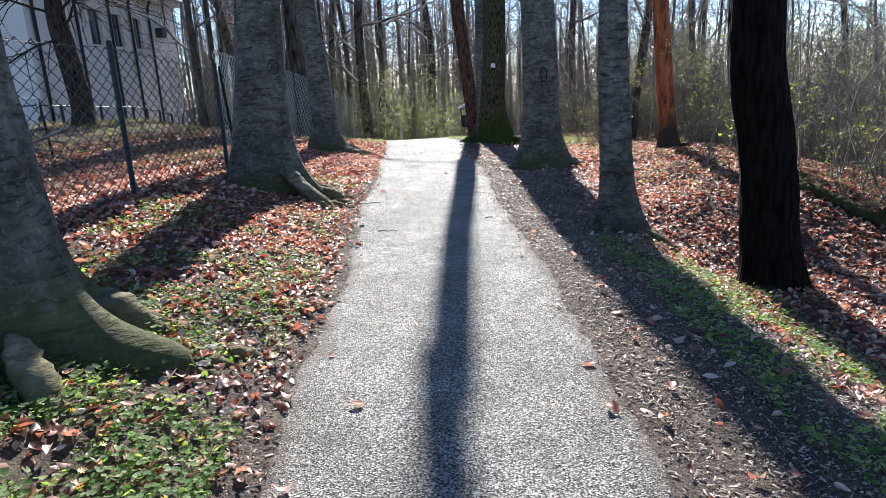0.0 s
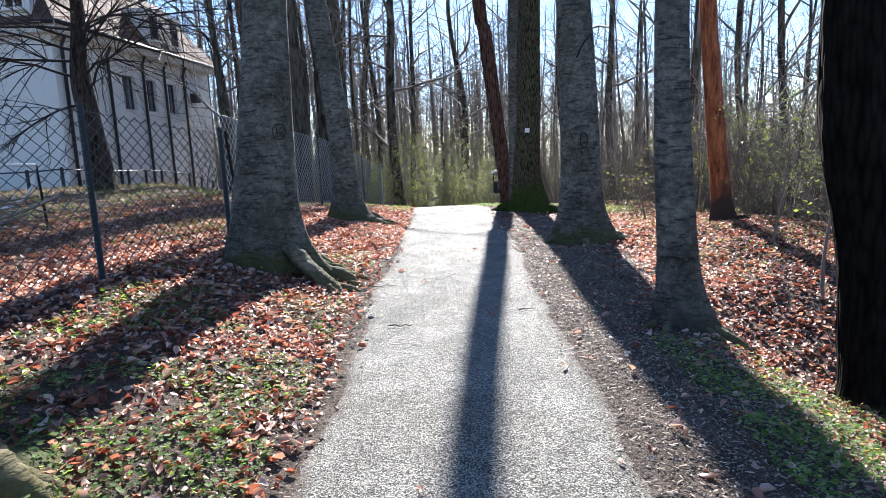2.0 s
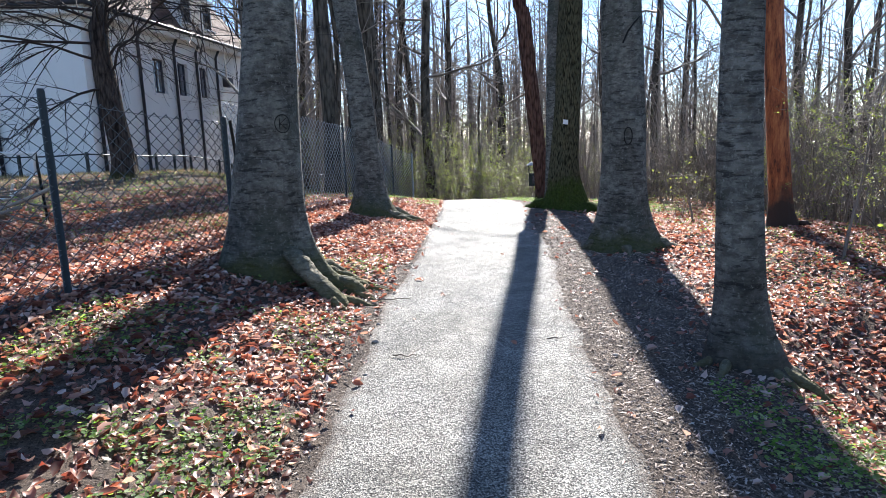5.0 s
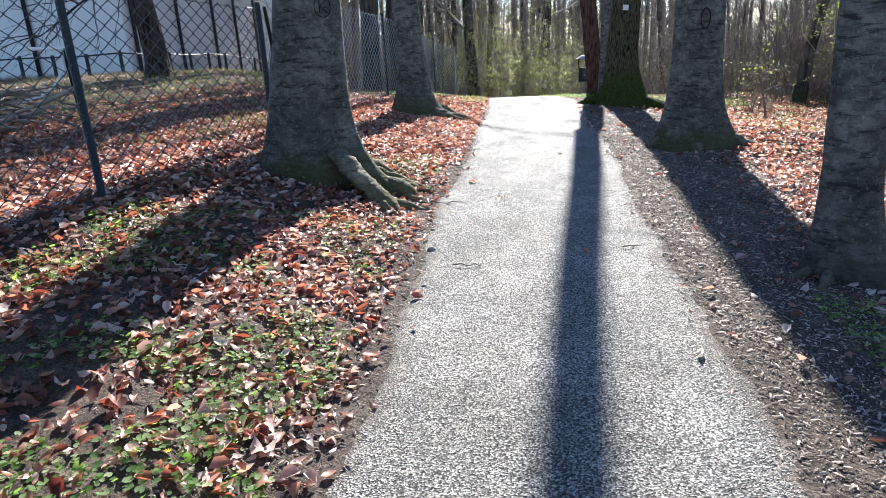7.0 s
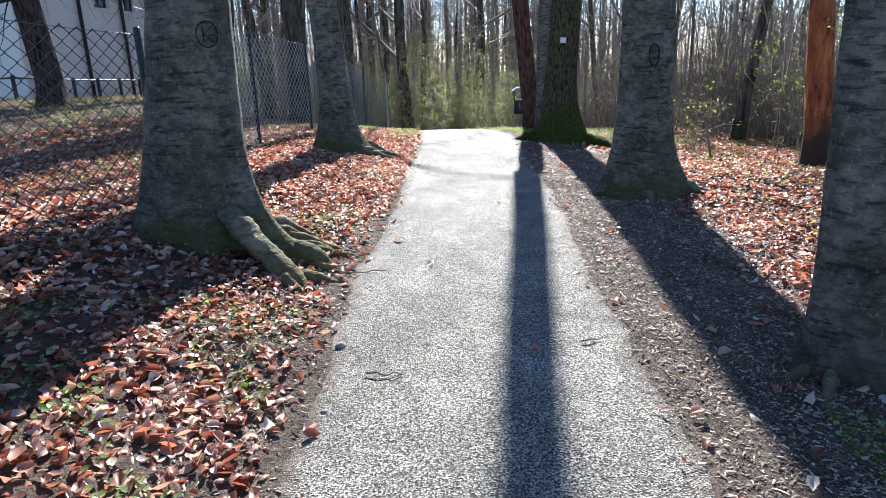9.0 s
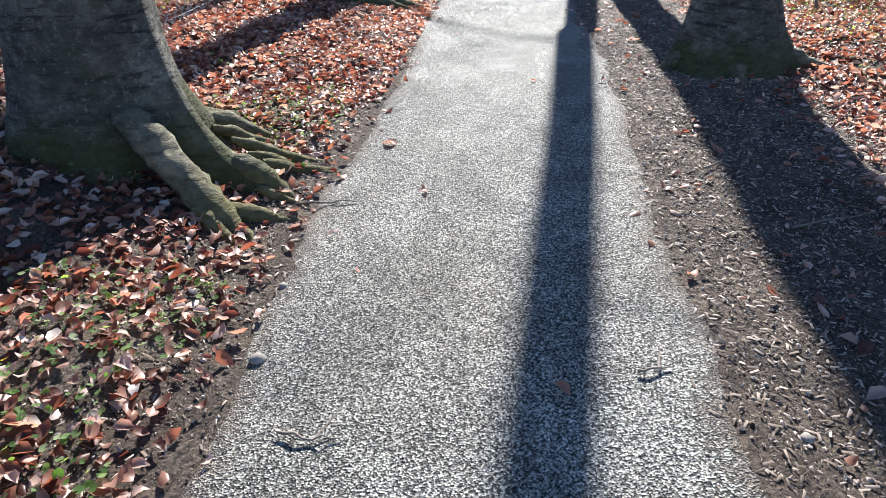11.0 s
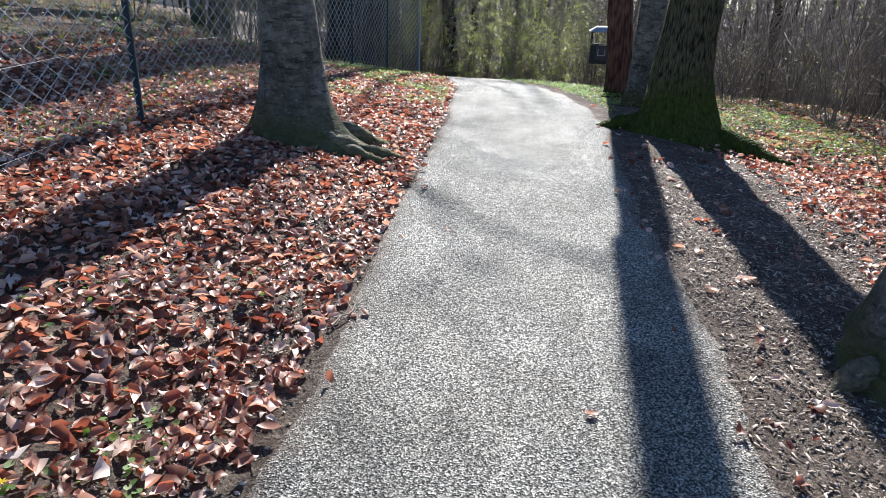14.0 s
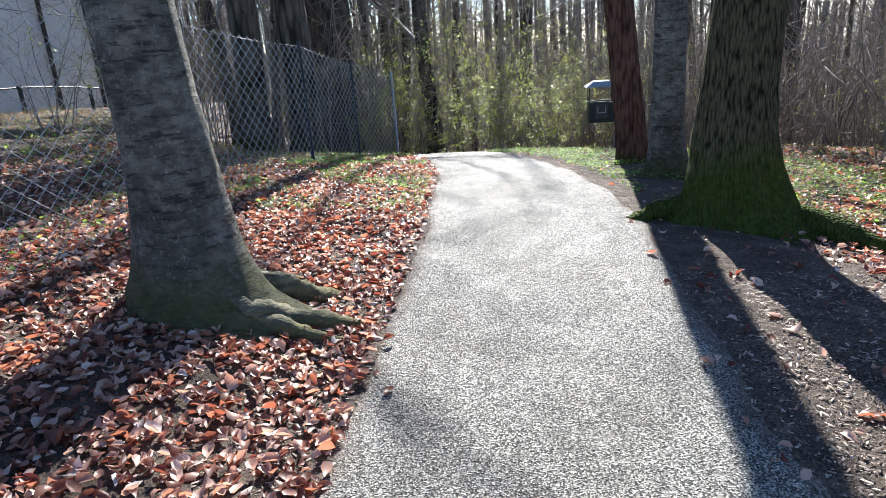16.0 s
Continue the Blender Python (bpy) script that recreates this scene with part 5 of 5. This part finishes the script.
# dry grass behind the fence, and tufts on the right bank
BLADE_V = np.array([(-0.03, 0, 0), (0.03, 0, 0), (0.025, 0.1, 0.5), (-0.02, 0.1, 0.5), (0.0, 0.38, 0.95)])
BLADE_F = [np.array([[2, 4, 3]]), np.array([[0, 1, 2, 3]])]
n = 60000
x, y = rl.uniform(-15, -3.0, n), rl.uniform(3, 26, n)
keep = (rl.uniform(0, 1, n) < 0.25 + 0.75 * clump(x, y, 5, 1.8)) & (x < -3.1 - 1.2 * clump(x, y, 9, 1.1))
x, y = x[keep], y[keep]
p = np.stack([x, y, land(x, y) - 0.01], -1)
grass = part("dry_grass", merged("dry_grass", STRAW, [scattered("b", STRAW, BLADE_V, BLADE_F, p, turns(len(p), 0.35, rl), rl.uniform(0.04, 0.17, len(p)))]))
tagged(grass, "straw-coloured dry grass with green tufts behind the fence", "grass", kind="stuff")

# loose grit on the path
p = lay(15000, lambda x, y: np.exp(-np.maximum(np.maximum(path_left(y) - x, x - path_right(y)), 0) / 0.11) * np.interp(y, [1, 14, 20], [1, 0.8, 0.0]), rl, -1.7, 1.4, 1.3, 20)
p[:, 2] += np.where((p[:, 0] > path_left(p[:, 1])) & (p[:, 0] < path_right(p[:, 1])), 0.013, 0.004)
peb = part("pebbles", merged("pebbles", STONE, [scattered("p", STONE, OCT_V, OCT_F, p, turns(len(p), 0.3, rl), rl.uniform(0.004, 0.010, len(p)))], False))
tagged(peb, "loose pale grit on the gravel path", "gravel", kind="stuff")


# ---- single things on the path ----
def fallen_leaf(x, y, size, turn, k, label):
    me = sheet("fallen_leaf", LEAVES[k % 5] * size, LEAF_F, LITTER)
    ob = part("fallen_leaf", me, None, "", pose(x, y, foot(x, y) + 0.022, 8, 6, turn))
    return tagged(ob, label, "leaf", "single leaves on the path")


for x, y, sz, tn, k in ((-0.77, 9.42, 0.12, 70, 1), (-0.45, 8.72, 0.07, 20, 2), (0.13, 10.8, 0.06, 90, 0), (-0.2, 4.27, 0.05, 10, 3), (-0.46, 3.25, 0.08, 80, 0), (0.78, 7.95, 0.07, 130, 2), (0.22, 7.2, 0.07, 45, 3),
                        (-0.62, 7.9, 0.06, 30, 4), (0.55, 13.2, 0.05, 10, 1), (-0.66, 12.6, 0.05, 60, 2)):
    fallen_leaf(x, y, sz, tn, k, "curled pale brown beech leaf on the gravel")


def stone(x, y, size, turn, label):
    bm = bmesh.new()
    bmesh.ops.create_icosphere(bm, subdivisions=2, radius=size)
    for v in bm.verts:
        v.co *= 1 + 0.35 * noise.noise(v.co * 1.4 / size + Vector((x * 7, y * 3, 0)))
        v.co.z *= 0.6
    me = bpy.data.meshes.new("stone")
    bm.to_mesh(me)
    bm.free()
    for f in me.polygons:
        f.use_smooth = True
    me.materials.append(STONE)
    ob = part("stone", me, None, "", pose(x, y, foot(x, y) + size * 0.35, 0, 0, turn))
    return tagged(ob, label, "stone", "stones by the path")


for x, y, sz, tn in ((-0.85, 7.3, 0.03, 10), (-0.92, 7.78, 0.022, 60), (-1.02, 6.6, 0.02, 20), (-1.3, 3.75, 0.05, 80), (0.95, 7.1, 0.022, 0), (-0.78, 6.6, 0.02, 30)):
    stone(x, y, sz, tn, "small brown stone at the rim of the path")


def stick(x, y, length, turn, r=0.006):
    rnd = np.random.default_rng(int(abs(x * 100 + y * 10)))
    t = np.linspace(-0.5, 0.5, 8)
    pts = np.stack([t * length, rnd.normal(0, 0.005, 8).cumsum(), 0.008 + np.abs(rnd.normal(0, 0.006, 8))], -1)
    tb = Tubes().add(pts, r * np.linspace(1, 0.4, 8), 5)
    tb.add([pts[4], pts[4] + np.array([0.05, 0.06, 0.02]), pts[4] + np.array([0.08, 0.13, 0.01])], [r * 0.6, r * 0.4, r * 0.2], 5)
    ob = part("stick", tb.mesh("stick", TWIG), None, "", pose(x, y, foot(x, y) + 0.012, 0, 0, turn))
    return tagged(ob, "thin dry brown twig lying on the ground", "stick", "fallen twigs")


for x, y, ln, tn in ((0.52, 7.35, 0.12, 30), (-0.55, 6.95, 0.2, 5), (1.5, 6.2, 0.5, -20), (1.75, 5.4, 0.6, -35), (2.0, 6.6, 0.7, 12), (1.2, 9.2, 0.35, 40), (-1.0, 11.4, 0.3, 80), (1.35, 4.2, 0.5, -60),
                     (-1.2, 4.4, 0.4, 70), (1.6, 8.6, 0.5, 20), (-0.95, 8.55, 0.4, 8), (1.9, 10.2, 0.45, -30), (2.3, 9.3, 0.6, 50)):
    stick(x, y, ln, tn)


def fallen_log(x0, y0, x1, y1, r, seed):
    """A dark rotting log with a broken stub, lying on the bank."""
    n = 26
    t = np.linspace(0, 1, n)
    xs = x0 + (x1 - x0) * t + 0.05 * np.sin(5 * t + seed)
    ys = y0 + (y1 - y0) * t
    zs = np.convolve(np.pad(land(xs, ys), 4, mode="edge"), np.ones(9) / 9, mode="valid") + r * 0.7
    base = (x0, y0, float(zs[0]) - r * 0.7)
    pts = np.stack([xs, ys, zs], -1) - np.array(base)
    ob = thing("fallen_log", base, "dark rotting log lying in leaf litter on the bank", "log")
    me = Tubes().add(pts, r * (1 - 0.35 * t) * (1 + 0.06 * np.sin(17 * t)), 14).mesh("trunk", FAR_BARK)
    for v in me.vertices:
        v.co += v.normal * r * 0.25 * noise.noise(v.co * 7)
    part("trunk", me, ob)
    part("branch_stub", Tubes().add([pts[15], pts[15] + np.array([0.05, -0.08, 0.12]), pts[15] + np.array([0.07, -0.13, 0.24])], [r * 0.4, r * 0.3, r * 0.2], 8).mesh("branch_stub", FAR_BARK), ob)
    return ob


fallen_log(4.55, 9.45, 5.6, 6.9, 0.085, 2)
